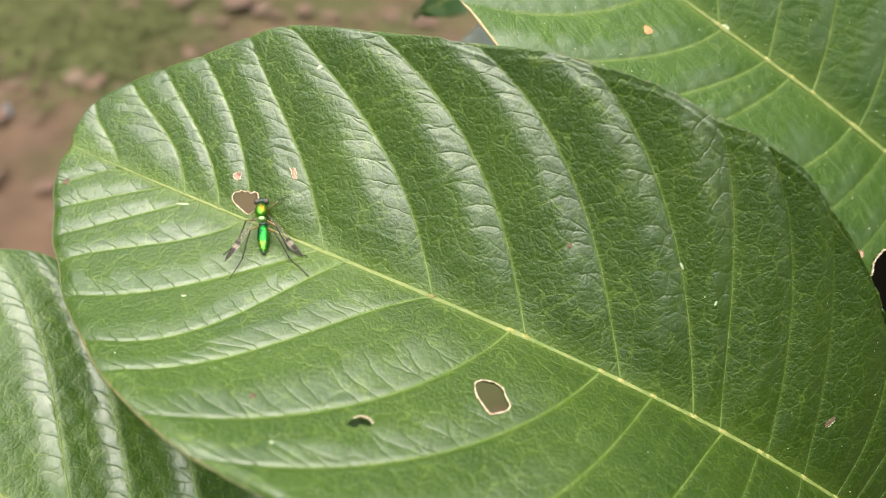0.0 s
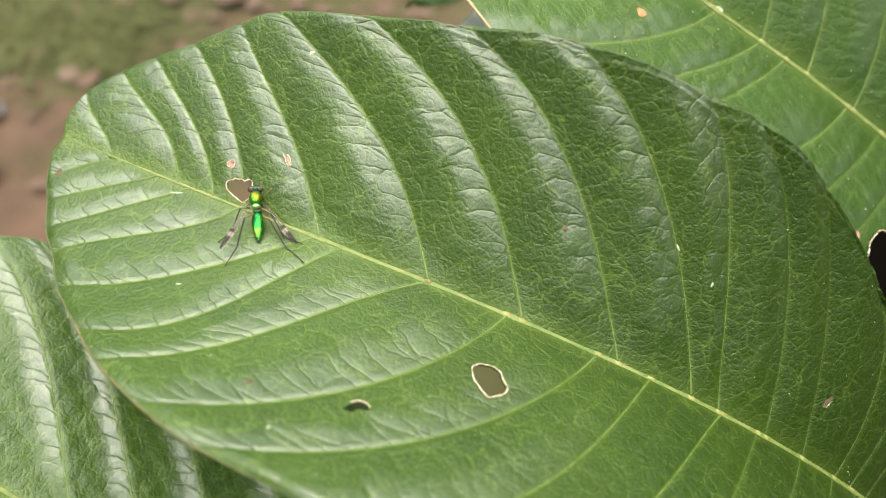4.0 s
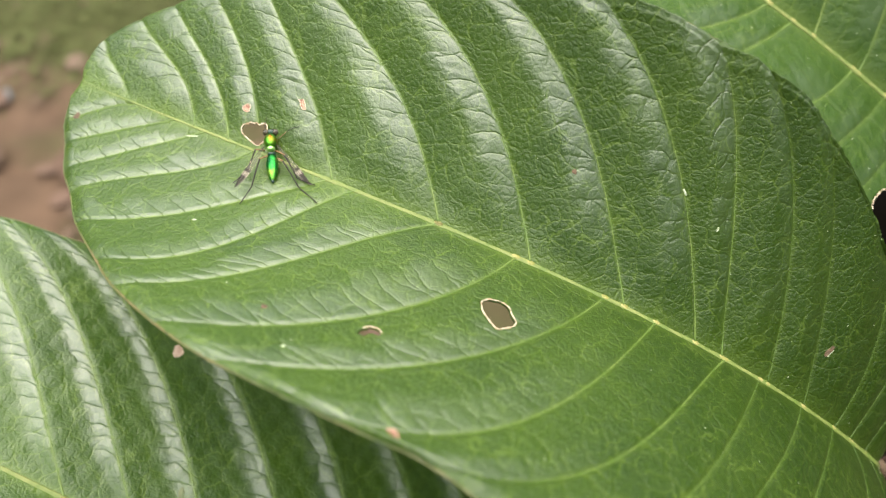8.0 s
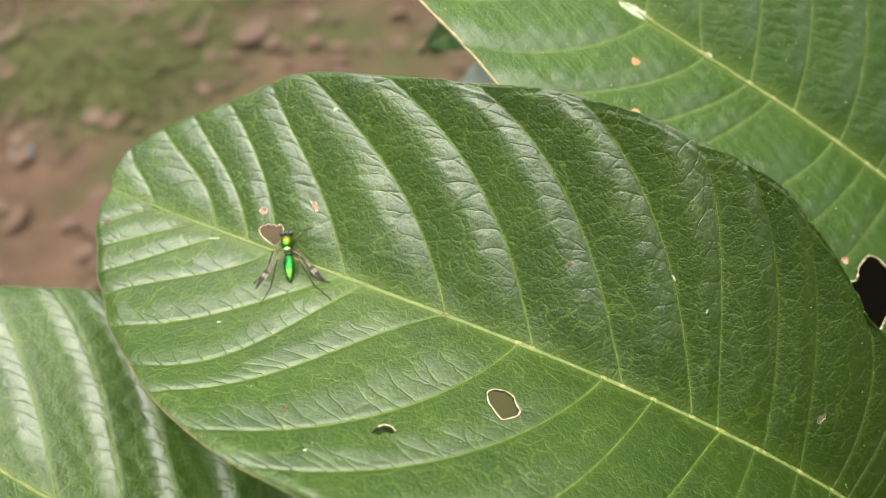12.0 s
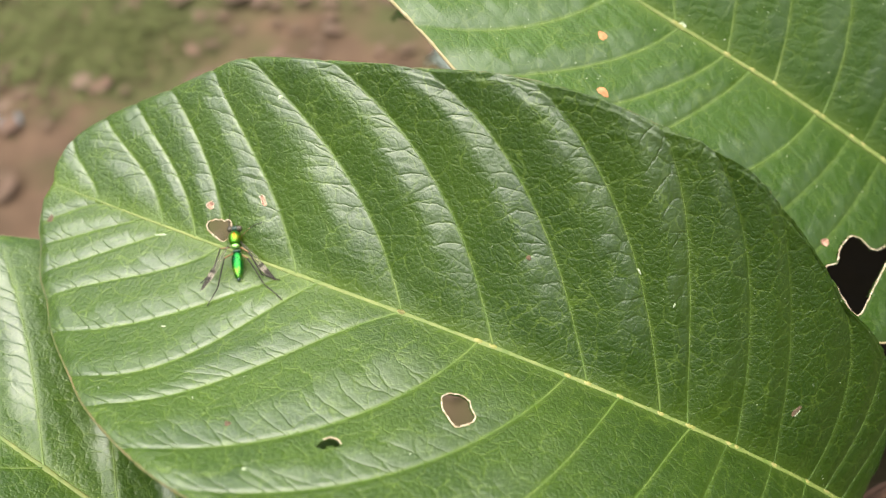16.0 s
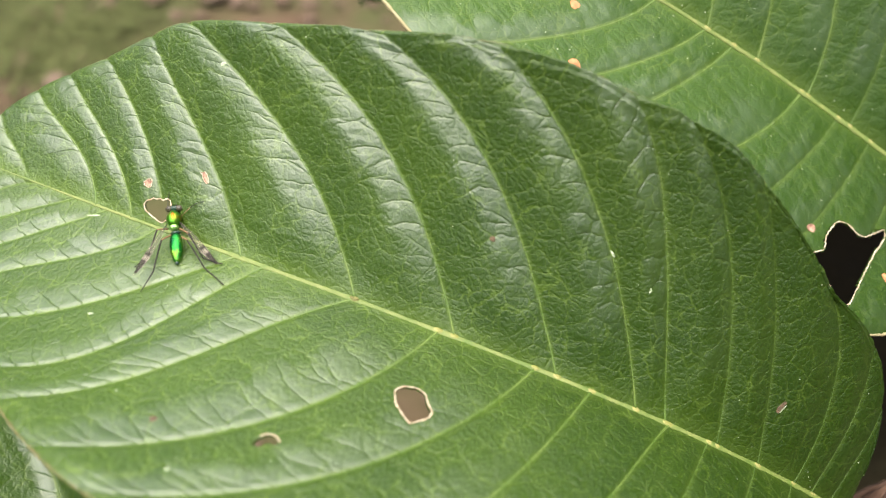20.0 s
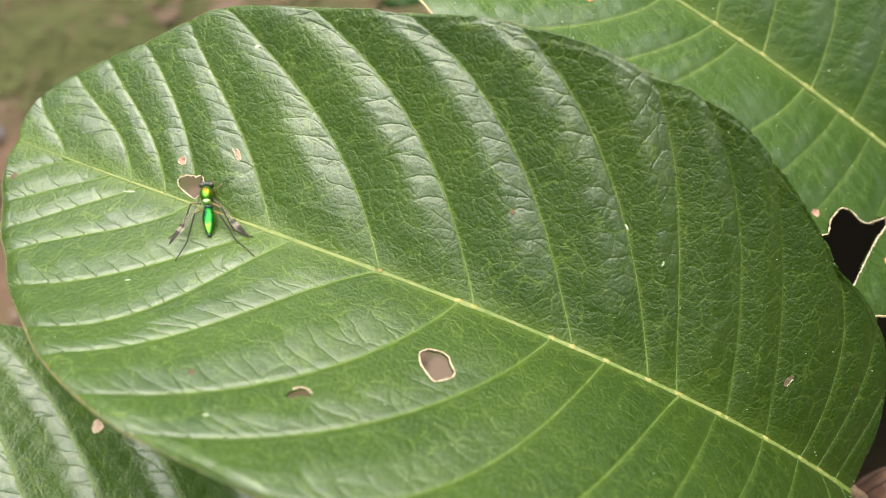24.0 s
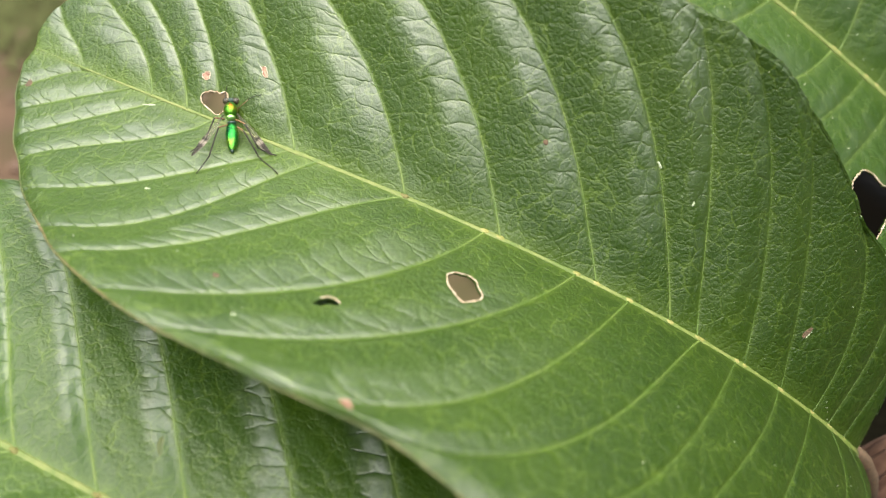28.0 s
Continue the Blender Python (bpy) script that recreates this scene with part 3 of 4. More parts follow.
HOLES_A = [
    (58.2, -11.1, 1, 1, 0, ((56.2, -10.1), (56.8, -9.4), (58.1, -9.1), (59.1, -9.5), (59.5, -10.4), (60.2, -11.2), (59.9, -12.1), (58.5, -13.3), (57.7, -12.6), (56.7, -11.6)), 0),
    (24.9, 2.6, 1, 1, 0, ((23.1, 2.7), (23.35, 3.1), (23.7, 3.1), (23.9, 3.4), (24.4, 3.35), (24.6, 3.6), (25.1, 3.45), (25.5, 3.65), (26.0, 3.4), (26.3, 2.9), (26.5, 2.2), (25.8, 1.4), (24.9, 1.7), (24.2, 1.9), (23.5, 2.2)), 0),
    (47.7, -19.5, 1, 1, 0, ((46.6, -20.3), (47.0, -19.4), (47.5, -18.85), (48.2, -18.8), (48.8, -19.2), (48.6, -19.75), (47.95, -19.7), (47.5, -20.4)), 1),
]
blade_a = Leaf(midrib_a, height_a, UPPER_A, LOWER_A, 1.2, 3, nq=42, nr=230, roll=0.05, jag=0.06, low=0.13, peak=0.55)
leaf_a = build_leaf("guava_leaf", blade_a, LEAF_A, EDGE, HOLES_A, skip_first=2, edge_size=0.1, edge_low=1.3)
tagged(leaf_a, "large green guava leaf with deep veins and eaten holes", "leaf", "guava leaves")
leaf_a.matrix_world = frame_matrix((-45.83, 66.49, 293.77), (0.9127, -0.3229, -0.2505), (0.3336, 0.9427, 0.0), (0.2362, -0.0836, 0.9681))
pv, pf = tube_data([(111.0, 4.2, -12.2), (115.0, 5.0, -15.0), (119.0, 5.8, -19.0), (123.0, 6.5, -25.0)], [0.7, 0.9, 1.0, 1.3], 10)
mesh_part("petiole", np.asarray(pv) * MM, pf, SPOT_BROWN, leaf_a, "short brown leaf stalk")
for nm, x, y, rx, ry, turn, mat, lab in (
    ("dry_patch", 22.8, 4.45, 0.42, 0.38, 0, SPOT_PINK, "round dry pink patch"),
    
    ("dry_patch", 3.0, -0.5, 0.35, 0.5, 0, SPOT_BROWN, "brown dry patch"),
    ("dry_patch", 95.75, 5.75, 0.75, 0.25, 62, SPOT_BROWN, "brown dry scratch"),
    ("scurf", 96.0, 5.6, 0.45, 0.05, 65, SPOT_WHITE, "pale torn edge beside the scratch"),
    ("dry_patch", 59.9, 6.0, 0.28, 0.22, 0, SPOT_BROWN, "brown dry patch"),
    ("dry_patch", 37.9, -20.7, 0.3, 0.3, 0, SPOT_BROWN, "brown dry patch"),
    ("scurf", 27.3, 13.9, 0.3, 0.2, 30, SPOT_WHITE, "whitish scurf flake"),
    ("scurf", 41.7, -24.8, 0.2, 0.18, 0, SPOT_WHITE, "whitish scurf flake"),
    ("scurf", 25.1, -11.1, 0.28, 0.13, 20, SPOT_WHITE, "whitish scurf flake"),
    ("scurf", 76.5, 7.1, 0.13, 0.2, 0, SPOT_WHITE, "whitish scurf flake"),
    ("scurf", 71.5, 8.5, 0.36, 0.08, -25, SPOT_WHITE, "whitish scurf flake"),
    ("scurf", 18.0, 0.6, 0.8, 0.12, 12, SPOT_WHITE, "whitish scurf flake"),
    ("dry_patch", 53.2, -29.6, 0.6, 0.35, -25, SPOT_PINK, "pinkish dry patch on the margin"),
):
    spot(blade_a, leaf_a, nm, x, y, rx, ry, turn, mat, lab, rim=0.035 if "pink" in lab and y > 0 else 0.0)
spot(blade_a, leaf_a, "dry_patch", 28.9, 5.7, 1, 1, 0, SPOT_PINK, "pale pink torn dry patch", ripple=((28.2, 6.05), (28.5, 6.2), (29.0, 6.05), (29.3, 5.75), (29.6, 5.4), (29.5, 5.15), (29.25, 5.2), (28.9, 5.5), (28.7, 5.75)), rim=0.03)
specks(blade_a, leaf_a, 170, 12, 20.0, 112.0, 0.03, 0.075, SPOT_WHITE, HOLES_A)


# ---- the leaf below it, which sways ----
def midrib_b(x):
    return 0.0 * x


def height_b(x, v):
    u, d = np.maximum(v, 0), np.maximum(-v, 0)
    return 0.02 * u + 0.45 * d - 0.0006 * (x - 5) ** 2 - 0.003 * u * u - 0.06 * x


UPPER_B = [
    (-48.0, -48.3, 0.4, -48.6, 0.9, -49.0, 1.5),
    (-33.0, -38.0, 4.0, -42.0, 6.5, -46.5, 9.0),
    (-21.5, -29.0, 6.0, -36.0, 10.5, -42.0, 14.0),
    (-10.5, -18.4, 6.9, -27.0, 13.5, -36.0, 19.0),
    (0.0, -6.3, 6.1, -16.5, 15.5, -30.0, 23.2),
    (9.5, -0.3, 9.3, -13.1, 20.0, -25.5, 26.0),
    (19.5, 9.5, 10.4, -3.7, 21.4, -19.0, 27.5),
    (30.0, 20.0, 12.8, 8.3, 22.5, -6.0, 30.5),
    (41.0, 32.0, 13.0, 22.0, 23.0, 8.0, 32.5),
    (53.0, 42.7, 15.9, 33.0, 24.6, 21.0, 33.0),
    (64.0, 55.0, 14.5, 45.0, 24.0, 34.0, 32.0),
    (72.0, 66.0, 12.0, 59.0, 20.0, 50.0, 26.5),
    (77.0, 74.0, 7.0, 70.0, 12.5, 64.0, 18.0),
    (80.0, 80.0, 1.5, 79.5, 3.0, 79.0, 5.0),
]
LOWER_B = [(a, b, -0.9 * c, d, -0.9 * e, f, -0.9 * g) for a, b, c, d, e, f, g in UPPER_B]
blade_b = Leaf(midrib_b, height_b, UPPER_B, LOWER_B, -0.55, 9, facet_from=0.6, nq=26, nr=190, curl=0.7, flat_from=40.0, peak=0.76, jag=0.03)
leaf_b = build_leaf("guava_leaf", blade_b, LEAF_B, EDGE, (), skip_first=1)
tagged(leaf_b, "glossy dark green guava leaf swaying below the large one", "leaf", "guava leaves")
BASE_B = frame_matrix((-45.99, 29.18, 256.07), (0.8544, -0.2641, -0.4474), (0.3856, 0.8995, 0.2055), (0.3482, -0.3482, 0.8704))
spot(blade_b, leaf_b, "dry_patch", 1.7, 21.4, 0.55, 0.75, 20, SPOT_PALE, "pale pink dry patch", rim=0.06)
spot(blade_b, leaf_b, "scurf", 11.4, 6.2, 0.35, 0.9, 30, EDGE, "pale yellowish scar")


# ---- the leaf behind ----
def midrib_c(x):
    return 0.6 - 0.045 * np.maximum(x, 0) - 0.0012 * np.maximum(x, 0) ** 2 + 0.02 * np.maximum(-x - 15, 0)


def height_c(x, v):
    u, d = np.maximum(v, 0), np.maximum(-v, 0)
    return 0.8 * u - 0.00036 * x ** 2 - 0.05 * d


UPPER_C = [
    (-72.0, -72.3, 2.2, -72.6, 2.8, -73.0, 3.5),
    (-58.0, -62.0, 5.0, -65.5, 7.0, -69.0, 8.5),
    (-45.0, -50.0, 6.0, -56.0, 10.0, -62.0, 13.0),
    (-34.5, -38.0, 6.0, -45.0, 11.5, -52.0, 16.0),
    (-25.0, -28.5, 6.0, -34.0, 11.5, -41.0, 17.2),
    (-15.6, -19.4, 5.1, -24.0, 10.5, -31.0, 18.2),
    (-7.3, -9.1, 4.3, -13.0, 9.8, -20.0, 18.4),
    (0.5, -1.5, 5.5, -5.4, 11.1, -11.0, 18.2),
    (8.8, 7.0, 6.4, 2.9, 12.6, -2.0, 18.0),
    (16.0, 15.0, 6.0, 12.0, 12.3, 8.0, 17.4),
    (24.0, 24.2, 4.5, 22.8, 10.5, 19.0, 16.0),
    (31.0, 32.5, 3.0, 33.0, 7.5, 31.0, 12.5),
    (36.0, 37.5, -3.0, 38.5, -1.0, 39.0, 1.5),
]
LOWER_C = [
    (-72.0, -72.3, 0.9, -72.6, 0.3, -73.0, -0.5),
    (-58.0, -62.0, -2.0, -66.0, -5.0, -69.0, -7.5),
    (-45.0, -51.0, -5.0, -57.0, -10.0, -62.5, -12.6),
    (-34.5, -41.0, -7.0, -48.2, -13.5, -53.7, -16.4),
    (-24.2, -30.7, -9.0, -38.6, -15.9, -45.2, -19.6),
    (-14.8, -22.0, -9.8, -30.6, -17.6, -37.6, -23.1),
    (-7.4, -14.6, -9.8, -23.0, -18.6, -30.5, -25.2),
    (-3.2, -9.4, -10.5, -15.6, -19.0, -22.0, -27.0),
] + [
    (7.9, 3.8, -8.4, -3.0, -17.5, -12.0, -28.5),
    (14.0, 9.9, -9.8, 4.5, -19.0, -3.0, -30.0),
    (19.6, 15.0, -13.2, 10.6, -22.0, 5.5, -31.0),
    (25.5, 22.6, -12.0, 19.5, -21.0, 15.5, -30.0),
    (31.0, 30.6, -10.5, 28.6, -18.0, 25.5, -26.0),
    (34.5, 36.0, -8.0, 36.0, -13.0, 34.5, -18.5),
    (36.5, 37.5, -5.5, 38.2, -7.0, 38.8, -8.5),
]
HOLES_C = [(18.3, -18.9, 1, 1, 0, ((12.6, -22.0), (13.1, -21.4), (14.9, -20.2), (14.8, -18.0), (16.2, -15.1), (17.8, -14.7), (19.6, -15.5), (21.6, -14.6), (22.6, -12.4), (23.9, -12.2), (23.8, -13.7), (22.6, -16.0), (21.3, -19.7), (20.6, -22.0), (19.3, -26.0)), 0), (23.0, -30.0, 2.4, 1.2, 60, 0.1, 3)]
blade_c = Leaf(midrib_c, height_c, UPPER_C, LOWER_C, 0.4, 17, nq=20, nr=170, curl=0.3, low=0.9, ladder=0.05, pitch=1.3)
leaf_c = build_leaf("guava_leaf", blade_c, LEAF_C, EDGE_C, HOLES_C, skip_first=1, edge_size=0.2)
tagged(leaf_c, "older green guava leaf with rust spots and a large eaten hole", "leaf", "guava leaves")
leaf_c.matrix_world = frame_matrix((48.26, 80.82, 285.49), (0.8409, -0.2576, -0.476), (0.3576, 0.9246, 0.1313), (0.4063, -0.2806, 0.8696))
for x, y, rx, ry, turn in ((-24.4, -7.6, 0.62, 0.62, 10), (-22.0, -15.2, 0.8, 0.55, 0), (12.7, -18.0, 0.7, 0.5, 40), (24.5, -19.0, 0.7, 0.6, 0), (24.5, -31.0, 0.6, 0.6, 0)):
    spot(blade_c, leaf_c, "rust_spot", x, y, rx, ry, turn, SPOT_PINK if 10 < x < 20 else SPOT_ORANGE, "rust-coloured round leaf spot")
specks(blade_c, leaf_c, 420, 13, -60.0, 36.0, 0.04, 0.11, SPOT_WHITE, HOLES_C)
spot(blade_c, leaf_c, "scurf", -27.0, 0.6, 2.2, 0.8, 5, SPOT_WHITE, "whitish dried crust on the midrib")
spot(blade_c, leaf_c, "scurf", -14.7, 0.6, 0.7, 0.5, 5, SPOT_WHITE, "whitish dried crust on the midrib")


# ---- small leaves of the undergrowth ----
def build_small_leaf(name, length, width, droop, material, label, tip, along, up):
    """A plain oval leaf with a few veins; tip in millimetres, along: from tip to base."""
    rows = []
    for f in (0.0, 0.15, 0.32, 0.5, 0.68, 0.85, 1.0):
        w = width * math.sin(math.pi * (0.04 + 0.92 * f)) ** 0.8
        x = length * f
        rows.append((x, x - 0.05 * length, 0.4 * w, x - 0.10 * length * math.sin(math.pi * f), 0.75 * w, x - 0.13 * length * math.sin(math.pi * f), w))
    low = [(a, b, -c, d, -e, f, -g) for a, b, c, d, e, f, g in rows]
    blade = Leaf(lambda x: 0.0 * x, lambda x, v: 0.25 * np.abs(v) - droop * (x - length * 0.5) ** 2, rows, low, 0.4, 4, nq=6, nr=24, curl=0.3)
    root = build_leaf(name, blade, material, EDGE, nodes=False)
    x = Vector(along).normalized()
    y = Vector(up).cross(x).normalized()
    root.matrix_world = frame_matrix(tip, x, y, x.cross(y))
    return tagged(root, label, "leaf", "undergrowth leaves")


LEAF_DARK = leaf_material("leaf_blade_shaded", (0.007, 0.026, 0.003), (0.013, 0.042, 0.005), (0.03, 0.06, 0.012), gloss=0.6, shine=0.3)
# pale grey base colour stands for sky reflected off this leaf
LEAF_SKY_GREY = leaf_material("leaf_blade_sky_grey", (0.12, 0.16, 0.12), (0.17, 0.21, 0.17), (0.20, 0.22, 0.18), gloss=0.4)
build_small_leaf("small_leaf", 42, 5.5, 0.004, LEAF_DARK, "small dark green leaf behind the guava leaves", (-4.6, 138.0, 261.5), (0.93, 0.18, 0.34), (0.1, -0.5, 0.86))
build_small_leaf("small_leaf", 48, 9, 0.003, LEAF_SKY_GREY, "small leaf behind the guava leaves, grey sky sheen in its colour", (2.0, 138.5, 249.5), (0.98, 0.02, 0.16), (-0.2, -0.4, 0.9))


# ---- black nursery bag ----
def build_bag():
    n = Nodes("black_plastic_film")
    v = n.coords(1.0)
    n.bsdf.inputs["Base Color"].default_value = (0.003, 0.003, 0.003, 1)
    n.bsdf.inputs["Specular IOR Level"].default_value = 0.25
    n.bsdf.inputs["Roughness"].default_value = 0.38
    n.link(n.bump(n.noise(v, 60.0, 3.0), 0.5, 0.004), n.bsdf.inputs["Normal"])
    root = new("nursery_bag")
    root.location = (0.14, 0.16, 0.0)
    root.empty_display_size = 0.05
    verts, faces, seg = [], [], 64
    rings = ((0.066, 0.0), (0.069, 0.03), (0.067, 0.08), (0.070, 0.13), (0.068, 0.18), (0.069, 0.222), (0.066, 0.235), (0.062, 0.23), (0.062, 0.19))
    for k, (rad, z) in enumerate(rings):
        for i in range(seg):
            a = 2 * math.pi * i / seg
            r = rad + 0.003 * noise.noise((3 * math.cos(a), 3 * math.sin(a), z * 30)) + 0.0012 * math.sin(17 * a + z * 60)
            verts.append((r * math.cos(a), r * math.sin(a), z + 0.004 * noise.noise((2 * math.cos(a), 2 * math.sin(a), 7)) * (k > 4)))
    for k in range(len(rings) - 1):
        for i in range(seg):
            a, b = k * seg + i, k * seg + (i + 1) % seg
            faces.append((a, b, b + seg, a + seg))
    mesh_part("bag_wall", verts, faces, n.mat, root)
    top = [(0.062 * math.cos(2 * math.pi * i / 40) * f, 0.062 * math.sin(2 * math.pi * i / 40) * f, 0.2 + 0.004 * noise.noise((i, f * 9, 1))) for f in (1.0, 0.7, 0.4) for i in range(40)] + [(0, 0, 0.203)]
    tf = [(k * 40 + i, k * 40 + (i + 1) % 40, (k + 1) * 40 + (i + 1) % 40, (k + 1) * 40 + i) for k in range(2) for i in range(40)] + [(80 + i, 80 + (i + 1) % 40, 120) for i in range(40)]
    mesh_part("potting_soil", top, tf, plain_material("dark_potting_soil", (0.03, 0.02, 0.014), (0.06, 0.04, 0.028), 0.95, 0.3), root, "dark potting soil")
    return tagged(root, "crumpled black plastic nursery bag filled with soil", "plant bag")


build_bag()


# ---- ground ----
def ground_material():
    n = Nodes("soil_with_moss")
    v = n.coords(1.0)
    a = n.noise(v, 26.0, 4.0)
    b = n.noise(v, 60.0, 5.0)
    c = n.noise(v, 7.0, 4.0)
    col = n.mix(n.ramp(a, (0.35, (0, 0, 0)), (0.65, (1, 1, 1))), (0.036, 0.023, 0.013), (0.088, 0.055, 0.034))
    col = n.mix(n.math("MULTIPLY", b, 0.5), col, (0.10, 0.068, 0.046))
    col = n.mix(n.ramp(c, (0.44, (0, 0, 0)), (0.60, (0.85, 0.85, 0.85))), col, (0.045, 0.052, 0.018))
    n.link(col, n.bsdf.inputs["Base Color"])
    n.bsdf.inputs["Roughness"].default_value = 0.95
    n.bsdf.inputs["Specular IOR Level"].default_value = 0.15
    n.link(n.bump(b, 0.35, 0.006), n.bsdf.inputs["Normal"])
    return n.mat


def ground_height(x, y):
    return 0.02 * noise.noise((x * 6, y * 6, 0)) + 0.006 * noise.noise((x * 25, y * 25, 3))


def build_ground():
    xs = np.r_[-60, -20, -8, -3, np.linspace(-1.5, 1.5, 61), 3, 8, 20, 60]
    ys = np.r_[-60, -20, -8, -3, np.linspace(-1.2, 2.0, 65), 4, 9, 20, 60]
    verts = [(x, y, ground_height(x, y)) for y in ys for x in xs]
    nx = len(xs)
    faces = [(j * nx + i, j * nx + i + 1, (j + 1) * nx + i + 1, (j + 1) * nx + i) for j in range(len(ys) - 1) for i in range(nx - 1)]
    ob = mesh_part("ground", verts, faces, ground_material())
    return tagged(ob, "bare brown soil with mossy green patches", "ground", kind="structure")


def island_material(name, *stops, rough=0.8):
    n = Nodes(name)
    g = n.add("ShaderNodeNewGeometry")
    col = n.ramp(g.outputs["Random Per Island"], *stops)
    n.link(n.mix(n.math("MULTIPLY", n.noise(n.coords(1000.0), 0.4, 3.0), 0.5), col, (0.08, 0.05, 0.03)), n.bsdf.inputs["Base Color"])
    n.bsdf.inputs["Roughness"].default_value = rough
    n.bsdf.inputs["Specular IOR Level"].default_value = 0.2
    return n.mat


def scatter_flakes(name, count, seed, size, area, lift, material, label, category, clump=False):
    """Many curled flakes lying on the ground, as one loose mass."""
    rng = np.random.default_rng(seed)
    verts, faces = [], []
    for _ in range(count):
        x, y = rng.uniform(area[0], area[1]), rng.uniform(area[2], area[3])
        if clump:
            x, y = rng.normal((area[0] + area[1]) / 2, (area[1] - area[0]) / 2.6), rng.normal((area[2] + area[3]) / 2, (area[3] - area[2]) / 3.2)
        a, l = rng.uniform(0, 2 * math.pi), rng.uniform(*size)
        w, tilt, curl = l * rng.uniform(0.25, 0.5), rng.uniform(-0.2, 0.2), rng.uniform(-0.1, 0.3)
        z = ground_height(x, y) + lift * rng.uniform(0.2, 1.0)
        base = len(verts)
        for i in range(6):
            f = i / 5
            half = w * math.sin(math.pi * (0.06 + 0.88 * f)) ** 0.7
            for side in (-1, 0, 1):
                u, v = (f - 0.5) * l, side * half
                h = tilt * u + curl * (u * u / l) + 0.25 * curl * abs(v)
                verts.append((x + u * math.cos(a) - v * math.sin(a), y + u * math.sin(a) + v * math.cos(a), z + h))
        for i in range(5):
            for k in (0, 1):
                b = base + i * 3 + k
                faces.append((b, b + 1, b + 4, b + 3))
    ob = mesh_part(name, verts, faces, material)
    return tagged(ob, label, category, kind="stuff")


build_ground()


def build_scrap():
    """A thin crumpled scrap lying on the soil."""
    verts = [(0.008 * (i - 2) / 2, 0.006 * (j - 2) / 2 + 0.001 * math.sin(2 * i), 0.0015 * noise.noise((i * 0.7, j * 0.9, 5))) for j in range(5) for i in range(5)]
    faces = [(j * 5 + i, j * 5 + i + 1, j * 5 + i + 6, j * 5 + i + 5) for j in range(4) for i in range(4)]
    ob = mesh_part("plastic_scrap", verts, faces, plain_material("pale_blue_plastic", (0.06, 0.08, 0.09), (0.085, 0.105, 0.115), 0.5, 0.3))
    thick = ob.modifiers.new("thickness", "SOLIDIFY")
    thick.thickness = 0.0006
    ob.matrix_world = pose(-0.306, 0.412, ground_height(-0.306, 0.412) + 0.003, 2, 1, 30)
    return tagged(ob, "small pale blue plastic scrap on the soil", "litter")


build_scrap()


# ---- the stem that bears the leaves ----
def bark_material():
    n = Nodes("reddish_brown_bark")
    v = n.coords(1000.0)
    long = n.add("ShaderNodeMapping")
    long.inputs["Scale"].default_value = (1.0, 1.0, 0.25)
    n.link(v, long.inputs["Vector"])
    f = n.noise(long.outputs["Vector"], 0.8, 4.0)
    crack = n.cells(long.outputs["Vector"], 0.35)
    col = n.mix(n.ramp(f, (0.35, (0, 0, 0)), (0.65, (1, 1, 1))), (0.085, 0.042, 0.026), (0.17, 0.095, 0.06))
    col = n.mix(n.ramp(crack, (0.0, (0.8, 0.8, 0.8)), (0.05, (0, 0, 0))), col, (0.02, 0.01, 0.007))
    n.link(col, n.bsdf.inputs["Base Color"])
    n.bsdf.inputs["Roughness"].default_value = 0.8
    n.link(n.bump(n.math("ADD", f, n.ramp(crack, (0.0, (0, 0, 0)), (0.08, (1, 1, 1)))), 0.8, 0.0004), n.bsdf.inputs["Normal"])
    return n.mat


def build_stem():
    bark = bark_material()
    root = new("sapling")
    root.empty_display_size = 0.02
    root.location = (0.0665, 0.0385, 0.0)
    path, size = [], []
    for k in range(60):
        f = k / 59
        path.append((2.0 * math.sin(3 * f) * (1 - f), 1.5 * math.sin(5 * f) * (1 - f), -8 + 257 * f))
        size.append((5.6 - 1.2 * f + 0.35 * noise.noise((0, 0, 9 * f)) + 0.6 * math.exp(-((f - 0.93) / 0.02) ** 2)) * (1 if f < 0.97 else 1 - 14 * (f - 0.97)))
    v, f = tube_data(path, size, 18)
    mesh_part("stem_bark", np.asarray(v) * MM, f, bark, root)
    v, f = tube_data([(0, 0, 244), (-0.6, -0.4, 249), (-1.0, -0.6, 252)], [2.2, 1.6, 0.4], 10)
    mesh_part("terminal_bud", np.asarray(v) * MM, f, VEIN_FAINT, root, "small green bud at the stem's tip")
    return tagged(root, "young guava sapling with a reddish-brown woody stem", "sapling")


build_stem()
scatter_flakes("leaf_litter", 2600, 21, (0.005, 0.018), (-0.7, 0.6, 0.05, 1.2), 0.006, island_material("dead_leaves", (0.0, (0.06, 0.04, 0.025)), (0.3, (0.085, 0.058, 0.04)), (0.55, (0.095, 0.062, 0.045)), (0.75, (0.105, 0.066, 0.048)), (0.92, (0.12, 0.092, 0.068))), "scattered brown, pinkish and pale dead leaves", "leaf litter")
scatter_flakes("leaf_litter", 14, 77, (0.018, 0.05), (-0.6, -0.1, 0.1, 0.9), 0.008, island_material("rosy_dead_leaves", (0.0, (0.068, 0.040, 0.027)), (0.5, (0.082, 0.052, 0.037)), (0.85, (0.105, 0.082, 0.06))), "larger rosy and pale dead leaves lying on the soil", "leaf litter")
